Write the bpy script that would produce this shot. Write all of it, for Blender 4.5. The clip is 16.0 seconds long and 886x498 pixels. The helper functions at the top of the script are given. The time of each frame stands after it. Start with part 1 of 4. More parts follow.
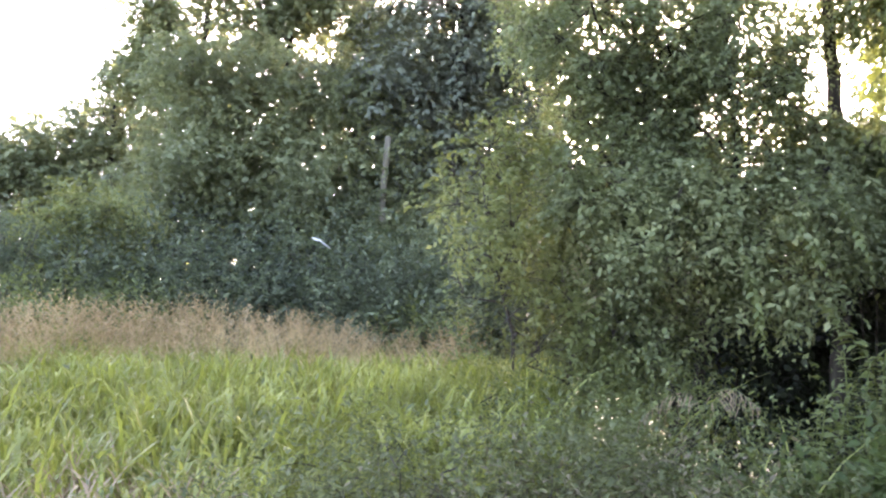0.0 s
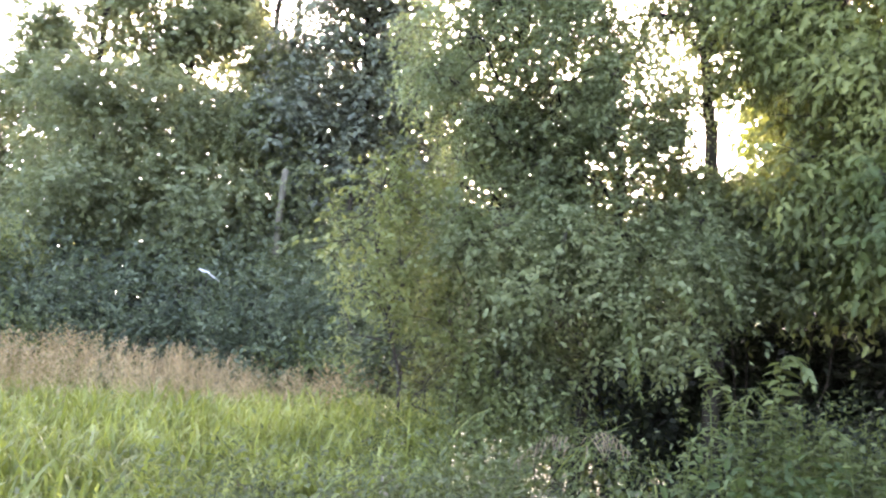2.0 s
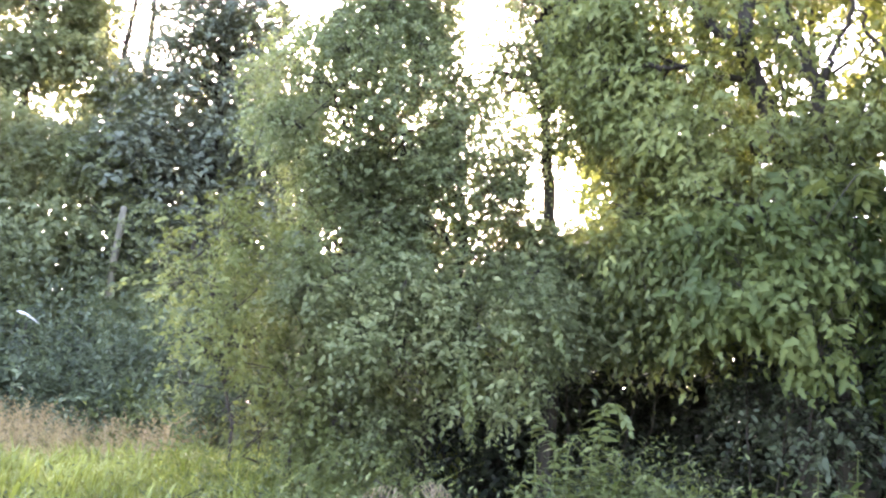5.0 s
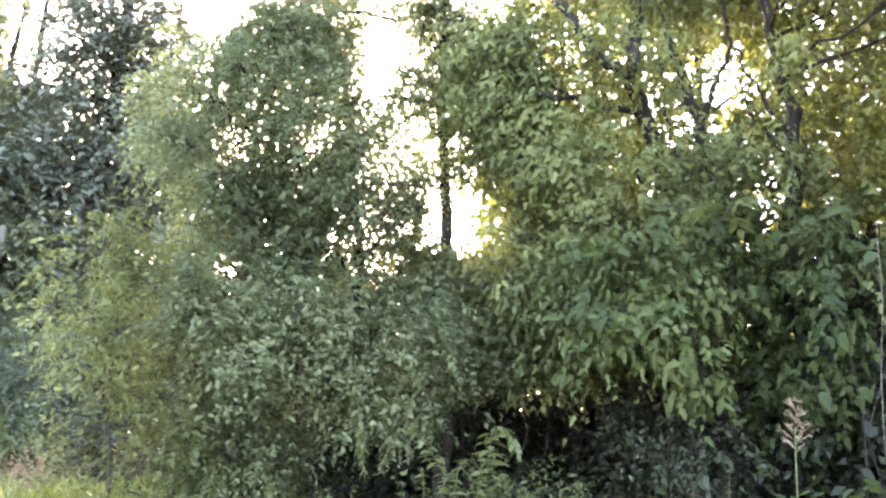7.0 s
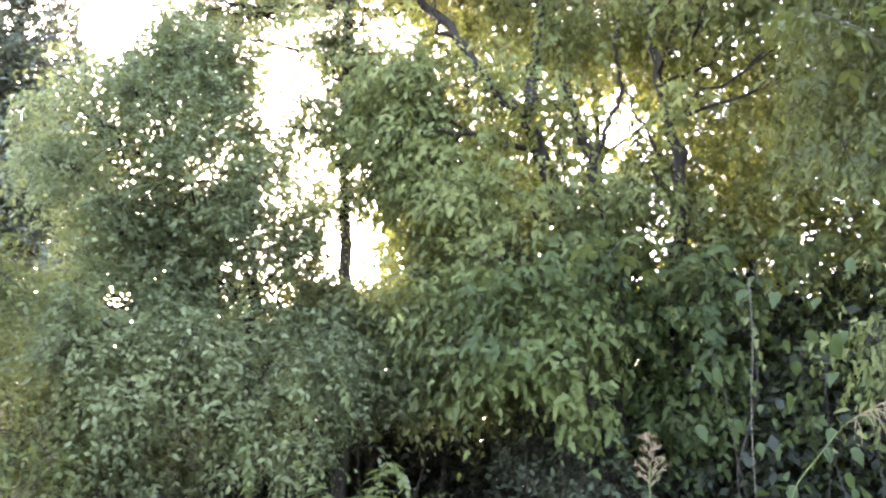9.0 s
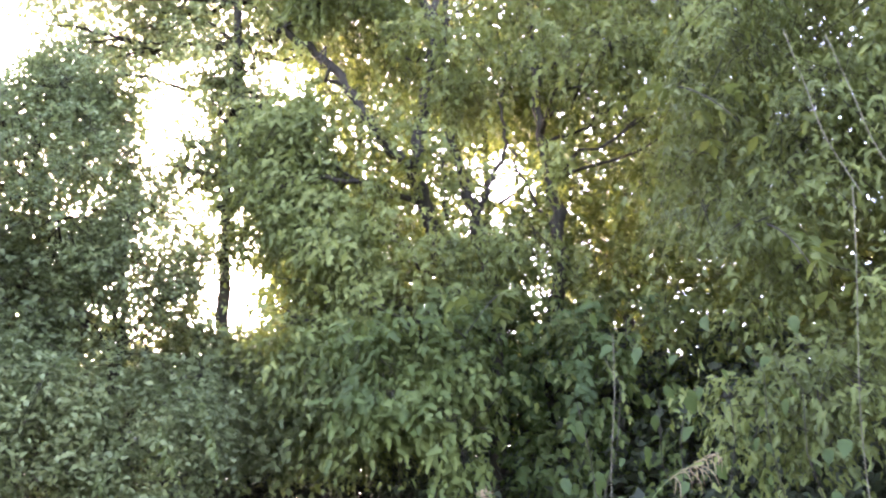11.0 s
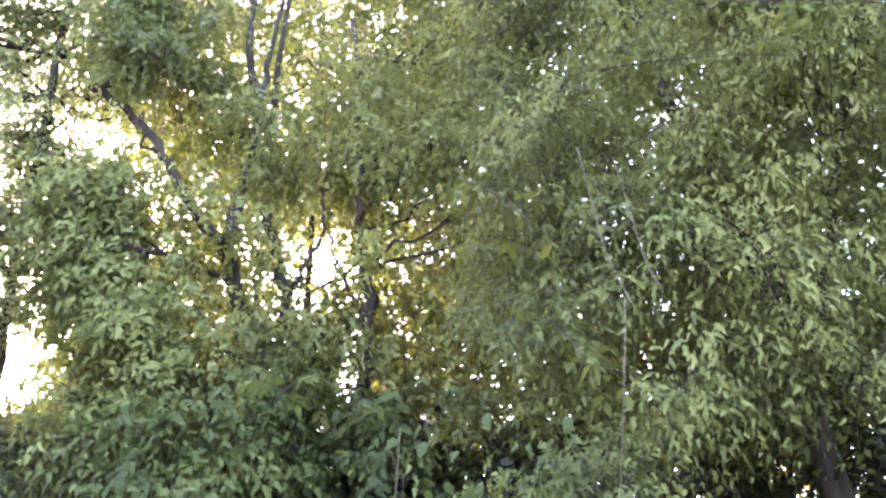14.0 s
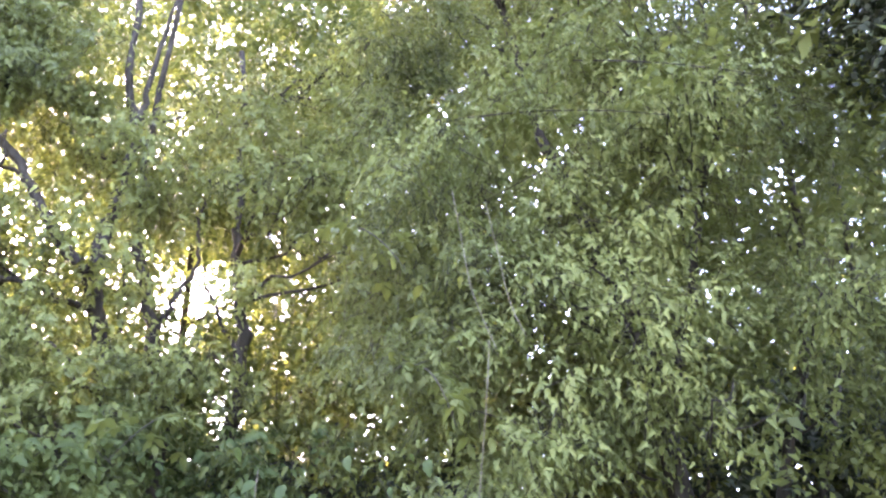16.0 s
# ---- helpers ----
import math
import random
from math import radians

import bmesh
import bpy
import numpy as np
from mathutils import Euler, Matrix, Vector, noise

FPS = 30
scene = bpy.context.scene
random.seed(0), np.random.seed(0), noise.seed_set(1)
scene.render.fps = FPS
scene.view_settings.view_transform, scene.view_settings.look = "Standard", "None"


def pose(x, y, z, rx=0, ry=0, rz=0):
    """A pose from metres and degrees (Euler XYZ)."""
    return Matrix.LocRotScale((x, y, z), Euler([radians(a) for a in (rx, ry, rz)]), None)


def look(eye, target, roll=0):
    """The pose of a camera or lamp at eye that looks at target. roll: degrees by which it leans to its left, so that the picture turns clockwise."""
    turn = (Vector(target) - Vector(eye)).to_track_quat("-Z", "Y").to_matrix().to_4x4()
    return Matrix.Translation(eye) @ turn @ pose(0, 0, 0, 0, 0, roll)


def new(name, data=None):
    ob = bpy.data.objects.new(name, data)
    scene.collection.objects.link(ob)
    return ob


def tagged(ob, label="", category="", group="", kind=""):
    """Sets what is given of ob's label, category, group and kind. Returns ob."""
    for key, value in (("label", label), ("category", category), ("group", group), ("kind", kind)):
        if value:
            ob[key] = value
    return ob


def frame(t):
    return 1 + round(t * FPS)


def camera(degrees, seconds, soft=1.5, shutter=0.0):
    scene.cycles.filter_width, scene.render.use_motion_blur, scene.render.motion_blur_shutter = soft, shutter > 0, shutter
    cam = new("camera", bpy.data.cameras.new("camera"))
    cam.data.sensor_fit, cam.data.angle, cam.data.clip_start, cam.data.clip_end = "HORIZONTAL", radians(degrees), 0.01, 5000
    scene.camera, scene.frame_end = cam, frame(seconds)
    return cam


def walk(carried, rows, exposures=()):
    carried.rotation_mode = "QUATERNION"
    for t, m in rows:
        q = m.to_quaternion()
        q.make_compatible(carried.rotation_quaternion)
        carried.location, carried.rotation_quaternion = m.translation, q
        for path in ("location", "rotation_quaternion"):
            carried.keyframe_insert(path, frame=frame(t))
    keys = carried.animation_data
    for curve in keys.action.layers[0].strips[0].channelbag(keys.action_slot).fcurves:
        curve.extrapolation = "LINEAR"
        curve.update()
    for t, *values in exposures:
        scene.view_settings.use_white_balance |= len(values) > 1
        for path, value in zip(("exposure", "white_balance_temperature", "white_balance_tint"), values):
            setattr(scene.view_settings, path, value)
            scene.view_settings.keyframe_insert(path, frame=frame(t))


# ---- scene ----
cam = camera(58.3, 16.0, soft=2.3)


def aim(yaw, el, roll, x, y, z):
    a, e = radians(yaw), radians(el)
    eye = Vector((x, y, z))
    return look(eye, eye + Vector((math.sin(a) * math.cos(e), math.cos(a) * math.cos(e), math.sin(e))), roll)


# seconds, heading (clockwise from +y), elevation, lean, place
PATH = [
    (0, -4.92, 5.95, 1.93, -0.067, 0.783, 1.550),
    (0.5, -3.20, 6.70, 2.22, -0.047, 0.788, 1.552),
    (1, -1.47, 7.44, 2.44, -0.026, 0.793, 1.554),
    (1.5, 0.30, 8.19, 2.72, -0.005, 0.796, 1.556),
    (2, 2.04, 8.95, 3.05, 0.016, 0.799, 1.558),
    (2.5, 3.76, 9.66, 3.05, 0.037, 0.801, 1.560),
    (3, 5.44, 10.36, 3.08, 0.057, 0.803, 1.562),
    (3.5, 7.12, 10.99, 2.98, 0.077, 0.804, 1.564),
    (4, 8.81, 11.63, 2.96, 0.097, 0.804, 1.567),
    (6.5, 17.22, 14.14, 1.51, 0.194, 0.795, 1.577),
    (7, 18.94, 14.65, 1.28, 0.214, 0.791, 1.579),
    (7.5, 20.56, 15.20, 0.75, 0.232, 0.787, 1.581),
    (8, 22.23, 15.74, 0.39, 0.250, 0.782, 1.583),
    (8.5, 23.98, 16.33, 0.39, 0.269, 0.776, 1.585),
    (9, 25.73, 17.07, 0.28, 0.288, 0.769, 1.587),
    (11.5, 35.82, 21.53, -0.50, 0.392, 0.716, 1.598),
    (12, 37.98, 22.55, -0.60, 0.412, 0.701, 1.600),
    (12.5, 40.19, 23.55, -0.76, 0.433, 0.685, 1.602),
    (13, 42.40, 24.57, -0.87, 0.453, 0.669, 1.604),
    (13.5, 44.62, 25.57, -1.09, 0.472, 0.651, 1.606),
    (14, 46.82, 26.51, -1.25, 0.490, 0.633, 1.608),
    (14.5, 49.04, 27.33, -1.60, 0.507, 0.614, 1.610),
    (15, 51.24, 28.00, -2.07, 0.524, 0.594, 1.612),
    (15.5, 53.41, 28.51, -2.59, 0.539, 0.574, 1.614),
    (16, 55.61, 28.89, -3.25, 0.554, 0.553, 1.616),
]
walk(cam, [(row[0], aim(*row[1:])) for row in PATH], exposures=((0, 4.62, 6700, 29), (3.5, 5.12, 6700, 29), (7, 5.18, 6700, 29), (9, 5.2, 6700, 29), (12.5, 5.17, 6700, 31), (16, 5.46, 6600, 33)))

# ---- light: low sun behind the trees, bright hazy sky ----
SUN_AZ, SUN_EL = 5.4, 23.4
world = bpy.data.worlds.new("sky")
scene.world = world
world.use_nodes = True
wn = world.node_tree.nodes
sky = wn.new("ShaderNodeTexSky")
sky.sky_type = "NISHITA"
sky.sun_disc = False
sky.sun_elevation, sky.sun_rotation = radians(SUN_EL), radians(SUN_AZ)
sky.dust_density, sky.air_density, sky.ozone_density = 2.2, 0.7, 0.3
wn["Background"].inputs["Strength"].default_value = 0.15
world.node_tree.links.new(sky.outputs[0], wn["Background"].inputs["Color"])
sun = new("sun", bpy.data.lights.new("sun", "SUN"))
sun.data.energy, sun.data.angle, sun.data.color = 0.9, radians(6.0), (1.0, 0.93, 0.8)
sd = Vector((math.sin(radians(SUN_AZ)) * math.cos(radians(SUN_EL)), math.cos(radians(SUN_AZ)) * math.cos(radians(SUN_EL)), math.sin(radians(SUN_EL))))
sun.matrix_world = look(sd * 60, (0, 0, 0))


# ---- materials ----
def material(name):
    m = bpy.data.materials.new(name)
    m.use_nodes = True
    nt = m.node_tree
    return m, nt, nt.nodes, nt.nodes["Principled BSDF"]


def ramp(nt, source, stops):
    r = nt.nodes.new("ShaderNodeValToRGB")
    while len(r.color_ramp.elements) < len(stops):
        r.color_ramp.elements.new(0.5)
    for e, (p, c) in zip(r.color_ramp.elements, stops):
        e.position, e.color = p, (*c, 1)
    nt.links.new(source, r.inputs[0])
    return r.outputs[0]


def leaf_material(name, dark, mid, light, glow, through_part=0.38, rough=0.55, spread=0.9, gloss=0.2):
    """Thin leaf: glossy upper skin, light passing through, colour varied leaf by leaf and patch by patch."""
    dark, mid, light, glow = (tuple(0.86 * v for v in c) for c in (dark, mid, light, glow))
    m, nt, nodes, p = material(name)
    geo = nodes.new("ShaderNodeNewGeometry")
    tex = nodes.new("ShaderNodeTexCoord")
    patch = nodes.new("ShaderNodeTexNoise")
    patch.inputs["Scale"].default_value = spread
    patch.inputs["Detail"].default_value = 3
    nt.links.new(tex.outputs["Object"], patch.inputs["Vector"])
    mix = nodes.new("ShaderNodeMath")
    mix.operation = "MULTIPLY_ADD"
    nt.links.new(geo.outputs["Random Per Island"], mix.inputs[0])
    mix.inputs[1].default_value = 0.18
    nt.links.new(patch.outputs["Fac"], mix.inputs[2])
    off = nodes.new("ShaderNodeMath")
    off.operation = "SUBTRACT"
    nt.links.new(mix.outputs[0], off.inputs[0])
    off.inputs[1].default_value = 0.09
    col = ramp(nt, off.outputs[0], [(0.28, dark), (0.5, mid), (0.73, light)])
    nt.links.new(col, p.inputs["Base Color"])
    p.inputs["Roughness"].default_value = rough
    p.inputs["Specular IOR Level"].default_value = gloss
    t = nodes.new("ShaderNodeBsdfTranslucent")
    tint = nodes.new("ShaderNodeMix")
    tint.data_type, tint.blend_type = "RGBA", "MIX"
    tint.inputs[0].default_value = 0.6
    nt.links.new(col, tint.inputs[6])
    tint.inputs[7].default_value = (*glow, 1)
    nt.links.new(tint.outputs[2], t.inputs["Color"])
    s = nodes.new("ShaderNodeMixShader")
    s.inputs[0].default_value = through_part
    nt.links.new(p.outputs[0], s.inputs[1])
    nt.links.new(t.outputs[0], s.inputs[2])
    nt.links.new(s.outputs[0], nodes["Material Output"].inputs["Surface"])
    return m


def rough_material(name, stops, scale, rough=0.9, bump=0.4, stretch=(1, 1, 1)):
    m, nt, nodes, p = material(name)
    tex = nodes.new("ShaderNodeTexCoord")
    mp = nodes.new("ShaderNodeMapping")
    mp.inputs["Scale"].default_value = stretch
    nt.links.new(tex.outputs["Object"], mp.inputs["Vector"])
    n = nodes.new("ShaderNodeTexNoise")
    n.inputs["Scale"].default_value = scale
    n.inputs["Detail"].default_value = 8
    nt.links.new(mp.outputs[0], n.inputs["Vector"])
    nt.links.new(ramp(nt, n.outputs["Fac"], stops), p.inputs["Base Color"])
    p.inputs["Roughness"].default_value = rough
    b = nodes.new("ShaderNodeBump")
    b.inputs["Strength"].default_value = bump
    b.inputs["Distance"].default_value = 0.02
    nt.links.new(n.outputs["Fac"], b.inputs["Height"])
    nt.links.new(b.outputs[0], p.inputs["Normal"])
    p.inputs["Specular IOR Level"].default_value = 0.12
    return m


M_CENTRE = leaf_material("leaf_dull_green", (0.06, 0.071, 0.031), (0.135, 0.152, 0.063), (0.25, 0.267, 0.114), (0.23, 0.285, 0.09), 0.38)
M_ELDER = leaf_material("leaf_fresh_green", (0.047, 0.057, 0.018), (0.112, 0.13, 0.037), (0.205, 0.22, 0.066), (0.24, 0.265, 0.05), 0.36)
M_YELLOW = leaf_material("leaf_yellow_green", (0.07, 0.09, 0.032), (0.13, 0.16, 0.06), (0.22, 0.245, 0.10), (0.36, 0.33, 0.03))
# brighter copy of the fresh green leaf: backlight is put into its colour
M_BACKLIT = leaf_material("leaf_backlit", (0.047, 0.058, 0.02), (0.115, 0.133, 0.043), (0.21, 0.225, 0.076), (0.26, 0.285, 0.05), 0.43)
M_SAPLING = leaf_material("leaf_sapling", (0.062, 0.076, 0.025), (0.14, 0.158, 0.05), (0.25, 0.262, 0.09), (0.28, 0.305, 0.075))
M_BLUE = leaf_material("leaf_blue_green", (0.036, 0.047, 0.027), (0.082, 0.1, 0.053), (0.19, 0.215, 0.112), (0.13, 0.17, 0.06), rough=0.5, spread=2.2)
# vine green, lightened so that the colour carries the haze
M_MASS = leaf_material("leaf_vine_green_hazed", (0.062, 0.073, 0.035), (0.125, 0.14, 0.062), (0.22, 0.235, 0.108), (0.27, 0.29, 0.10), 0.45)
# cedar leaf, with the haze before it painted in as a lighter colour
M_CEDAR = leaf_material("leaf_cedar_hazed", (0.06, 0.07, 0.045), (0.11, 0.122, 0.076), (0.18, 0.19, 0.115), (0.14, 0.16, 0.06), 0.15)
# leaf green cut dark, letting little light through, as painted shade
M_SHADE_LEAF = leaf_material("leaf_shade_dark", (0.024, 0.031, 0.015), (0.04, 0.05, 0.024), (0.066, 0.078, 0.037), (0.07, 0.085, 0.022), 0.03)
# near-black leaf: the shade of the hollow is put into its colour
M_SHADE_BRUSH = leaf_material("leaf_hollow_shade", (0.011, 0.014, 0.007), (0.022, 0.028, 0.013), (0.042, 0.05, 0.024), (0.04, 0.048, 0.02), 0.1)
M_WEED = leaf_material("leaf_weed", (0.042, 0.053, 0.018), (0.1, 0.12, 0.038), (0.2, 0.222, 0.074), (0.23, 0.26, 0.045), rough=0.55, spread=2.0, gloss=0.25)
M_GREY = leaf_material("leaf_grey_shrub", (0.03, 0.035, 0.013), (0.085, 0.096, 0.036), (0.215, 0.228, 0.092), (0.15, 0.17, 0.045), rough=0.55, spread=3.5, gloss=0.15)
# broad leaf green, cut darker to stand for the shade under the trees
M_BIG = leaf_material("leaf_broad_vine_shaded", (0.026, 0.042, 0.014), (0.056, 0.08, 0.025), (0.115, 0.145, 0.046), (0.16, 0.2, 0.035), gloss=0.14)
# the bush's own green; it also paints shade inside the box elder crown
M_BUSH_AND_SHADE = leaf_material("leaf_bush_and_crown_shade", (0.032, 0.047, 0.015), (0.076, 0.1, 0.029), (0.15, 0.175, 0.053), (0.19, 0.22, 0.04), gloss=0.16)
M_GRASS = leaf_material("grass_blade", (0.085, 0.1, 0.018), (0.19, 0.21, 0.04), (0.42, 0.43, 0.13), (0.31, 0.34, 0.05), 0.45, rough=0.45, spread=1.5, gloss=0.35)
M_SEED = leaf_material("grass_seed", (0.22, 0.145, 0.065), (0.40, 0.28, 0.135), (0.56, 0.42, 0.22), (0.46, 0.33, 0.13), 0.35)
M_DRY = leaf_material("leaf_dry", (0.055, 0.047, 0.022), (0.11, 0.094, 0.046), (0.19, 0.165, 0.088), (0.13, 0.11, 0.045), 0.2)
M_BARK = rough_material("bark", [(0.25, (0.016, 0.013, 0.009)), (0.5, (0.034, 0.028, 0.02)), (0.8, (0.066, 0.056, 0.042))], 18, 0.9, 0.8, (1, 1, 0.25))
M_WEATHERED = rough_material("weathered_bark", [(0.25, (0.05, 0.042, 0.026)), (0.5, (0.115, 0.1, 0.066)), (0.8, (0.2, 0.178, 0.125))], 16, 0.9, 0.6, (1, 1, 0.2))
M_STRAW = leaf_material("straw", (0.17, 0.12, 0.065), (0.30, 0.225, 0.13), (0.45, 0.36, 0.22), (0.36, 0.27, 0.13), 0.3)
M_PALE = rough_material("bare_wood", [(0.25, (0.22, 0.20, 0.17)), (0.55, (0.42, 0.40, 0.35)), (0.8, (0.6, 0.58, 0.52))], 14, 0.8, 0.4, (1, 1, 0.2))
M_SOIL = rough_material("soil_litter", [(0.2, (0.03, 0.028, 0.015)), (0.45, (0.06, 0.062, 0.026)), (0.65, (0.08, 0.10, 0.035)), (0.9, (0.12, 0.11, 0.055))], 9, 0.95, 0.8)

# ---- plan: polar round the standing point ----
CX, CY, CZ = 0.2, 0.75, 1.57


def ground_z(x, y):
    return 0.10 * np.sin(x * 0.31 + 1.0) * np.cos(y * 0.27) + 0.03 * np.sin(x * 1.3) * np.sin(y * 1.1)


def at(az, el, d):
    """A place d metres from the standing point (level), at this heading and elevation."""
    a = radians(az)
    return np.array([CX + d * math.sin(a), CY + d * math.cos(a), CZ + d * math.tan(radians(el))])


def foot(az, d):
    p = at(az, 0, d)
    p[2] = ground_z(p[0], p[1])
    return p


# where the crowns leave the sky open: heading, elevation, half widths, share of twigs that still cross
OPEN_SKY = ((20.1, 17.2, 2.9, 2.9, .06), (13.6, 28.6, 2.0, 4.2, .25), (22.5, 32.2, 2.0, 2.0, .08), (0.4, 30.6, 2.6, 2.6, .05), (16.2, 22.8, 1.6, 1.8, .35),
            (40.3, 25.8, 2.1, 3.0, .3), (42.3, 17.6, 1.3, 3.2, .35), (85, 29.0, 2.6, 2.0, .4), (36.5, 38, 2.6, 3, .8), (-15, 20, 4, 1.3, .45), (45.5, 40, 1.2, 1.0, .4), (3.6, 12.7, 1.2, .7, .15), (77, 20, 1.5, .8, .3), (88, 25, 2.0, 1.4, .5), (70, 35.8, 1.0, .8, .4), (67.5, 21.8, 1.0, .7, .3), (73, 24.8, 1.0, .8, .15), (75.4, 22.5, .8, .6, .2), (81.6, 26.7, 1.1, .9, .15), (79.6, 22.2, 1.0, .6, .2), (85, 17.8, 1.1, .7, .2), (83, 20.6, .8, .6, .2), (72, 20, .7, .6, .2),
            (-35, 19.5, 5.2, 6.3, 0), (-31.2, 22.5, 2.6, 5.5, .05), (-11.8, 25.4, 1.6, 2.4, .1), (-15.8, 19.6, 2.2, .9, .3), (-12, 19.4, .9, .9, .3), (-20.5, 22.5, 1.6, 1.4, .35), (-25, 22.5, 1.4, 1.6, .4))


# where the near crowns thin out and the sunlit bushes behind show through
NEAR_GAPS = ((48.2, 15.2, 1.8, 1.9, .08), (51.2, 17.6, 2.6, 1.4, .08), (55, 18.6, 2.0, 1.3, .1), (50.4, 12.9, 1.5, 1.2, .12), (46.6, 20, .8, 2.2, .2), (54.8, 14.4, 1.3, .9, .2), (57.6, 16.4, 1.1, .7, .2), (51.5, 29.5, 1.0, 1.2, .2),
             (36, 7.6, 1.0, .7, .2), (40.5, 8.6, 1.2, .9, .2), (23.5, 12.2, 1.5, .6, .3), (0, 7.6, 2.6, .7, .1), (-6.4, 9.3, .6, 1.2, .3))


def sky_open(rng, p):
    """True for the places that would close an opening of the tree line, with ragged edges."""
    q = p - np.array([CX, CY, CZ])
    az, el = np.degrees(np.arctan2(q[:, 0], q[:, 1])), np.degrees(np.arctan2(q[:, 2], np.hypot(q[:, 0], q[:, 1])))
    rag = 0.45 * wave(rng, p, 2.6)
    bare = np.zeros(len(p), bool)
    for a, e, ra, re, share in OPEN_SKY:
        bare |= (((az - a) / ra) ** 2 + ((el - e) / re) ** 2 < 1 + rag) & (rng.random(len(p)) > share)
    near = np.hypot(q[:, 0], q[:, 1]) < 7.9
    for a, e, ra, re, share in NEAR_GAPS:
        bare |= near & (((az - a) / ra) ** 2 + ((el - e) / re) ** 2 < 1 + rag) & (rng.random(len(p)) > share)
    return bare


def unit(v):
    return v / np.maximum(np.linalg.norm(v, axis=-1, keepdims=True), 1e-9)


def mesh(name, verts, faces, mat):
    """faces: one array of quads or triangles, or a list of such arrays."""
    groups = [f for f in (faces if isinstance(faces, list) else [faces]) if len(f)]
    me = bpy.data.meshes.new(name)
    verts = np.ascontiguousarray(verts, dtype=np.float32)
    me.vertices.add(len(verts))
    me.vertices.foreach_set("co", verts.ravel())
    loops = np.concatenate([f.ravel() for f in groups]).astype(np.int32)
    sizes = np.concatenate([np.full(len(f), f.shape[1]) for f in groups]).astype(np.int32)
    me.loops.add(len(loops))
    me.loops.foreach_set("vertex_index", loops)
    me.polygons.add(len(sizes))
    me.polygons.foreach_set("loop_start", (np.cumsum(sizes) - sizes).astype(np.int32))
    me.polygons.foreach_set("loop_total", sizes)
    me.update(calc_edges=True)
    me.materials.append(mat)
    return me


def part(name, data, parent, label="", kind=""):
    ob = new(name, data)
    ob.parent = parent
    return tagged(ob, label, kind=kind)


def thing(name, base, label, category, group="", kind=""):
    ob = new(name)
    ob.empty_display_size = 0.1
    ob.location = [float(v) for v in base]
    return tagged(ob, label, category, group, kind)


def tube(points, radii, sides=7, rng=None):
    pts, n = np.asarray(points, float), len(points)
    tang = unit(np.gradient(pts, axis=0))
    ref = np.array([1.0, 0, 0]) if abs(tang[:, 0]).mean() < 0.8 else np.array([0, 1.0, 0])
    u = unit(np.cross(tang, ref))
    v = np.cross(tang, u)
    a = np.linspace(0, 2 * np.pi, sides, endpoint=False)
    rad = np.asarray(radii, float)[:, None] * (np.ones((n, sides)) if rng is None else rng.uniform(0.86, 1.14, (n, sides)))
    ring = pts[:, None] + rad[..., None] * (np.cos(a)[None, :, None] * u[:, None] + np.sin(a)[None, :, None] * v[:, None])
    i, j = np.meshgrid(np.arange(n - 1), np.arange(sides), indexing="ij")
    k = (j + 1) % sides
    faces = np.stack([i * sides + j, i * sides + k, (i + 1) * sides + k, (i + 1) * sides + j], -1).reshape(-1, 4)
    verts = np.concatenate([ring.reshape(-1, 3), pts[:1], pts[-1:]])
    b, e = n * sides, n * sides + 1
    j = np.arange(sides)
    caps = np.concatenate([np.stack([np.full(sides, b), (j + 1) % sides, j], -1), np.stack([np.full(sides, e), (n - 1) * sides + j, (n - 1) * sides + (j + 1) % sides], -1)])
    return verts, faces, caps


def wander(rng, a, b, n, amount):
    s = np.linspace(0, 1, n)[:, None]
    line = np.asarray(a) + s * (np.asarray(b) - np.asarray(a))
    bend = np.cumsum(rng.normal(0, amount, (n, 3)), 0)
    return line + (bend - s * bend[-1]) * np.minimum(1, 3 * s)


def wave(rng, p, scale):
    """Cheap smooth noise, about -1 to 1."""
    out = np.zeros(len(p))
    for k, w in ((1.0, 0.26), (2.1, 0.36), (4.3, 0.36)):
        m = rng.normal(0, 1, (3, 3)) * k * scale
        out += w * np.sin(p @ m + rng.uniform(0, 6.28, 3)).sum(1) / 1.7
    return out


def blades(base, axis, normal, length, width, six=True, curl=0.25):
    """One leaf for every row: folded along the midrib and drooping at the tip."""
    n = len(base)
    side = unit(np.cross(axis, normal))
    up = np.cross(side, axis)
    l, w = length[:, None], width[:, None]
    if six:
        f = 0.22
        v = np.stack([base,
                      base + axis * l * 0.28 + side * w * 0.5 + up * w * f * 0.5,
                      base + axis * l * 0.68 + side * w * 0.38 + up * (w * f * 0.4 - l * curl * 0.3),
                      base + axis * l - up * l * curl,
                      base + axis * l * 0.68 - side * w * 0.38 + up * (w * f * 0.4 - l * curl * 0.3),
                      base + axis * l * 0.28 - side * w * 0.5 + up * w * f * 0.5], 1)
        q = np.array([[0, 1, 2, 3], [0, 3, 4, 5]])
        faces = (np.arange(n)[:, None, None] * 6 + q).reshape(-1, 4)
    else:
        v = np.stack([base, base + axis * l * 0.45 + side * w * 0.5 + up * w * 0.12, base + axis * l - up * l * curl * 0.6, base + axis * l * 0.45 - side * w * 0.5 + up * w * 0.12], 1)
        faces = np.arange(n)[:, None] * 4 + np.arange(4)
    return v.reshape(-1, 3), faces


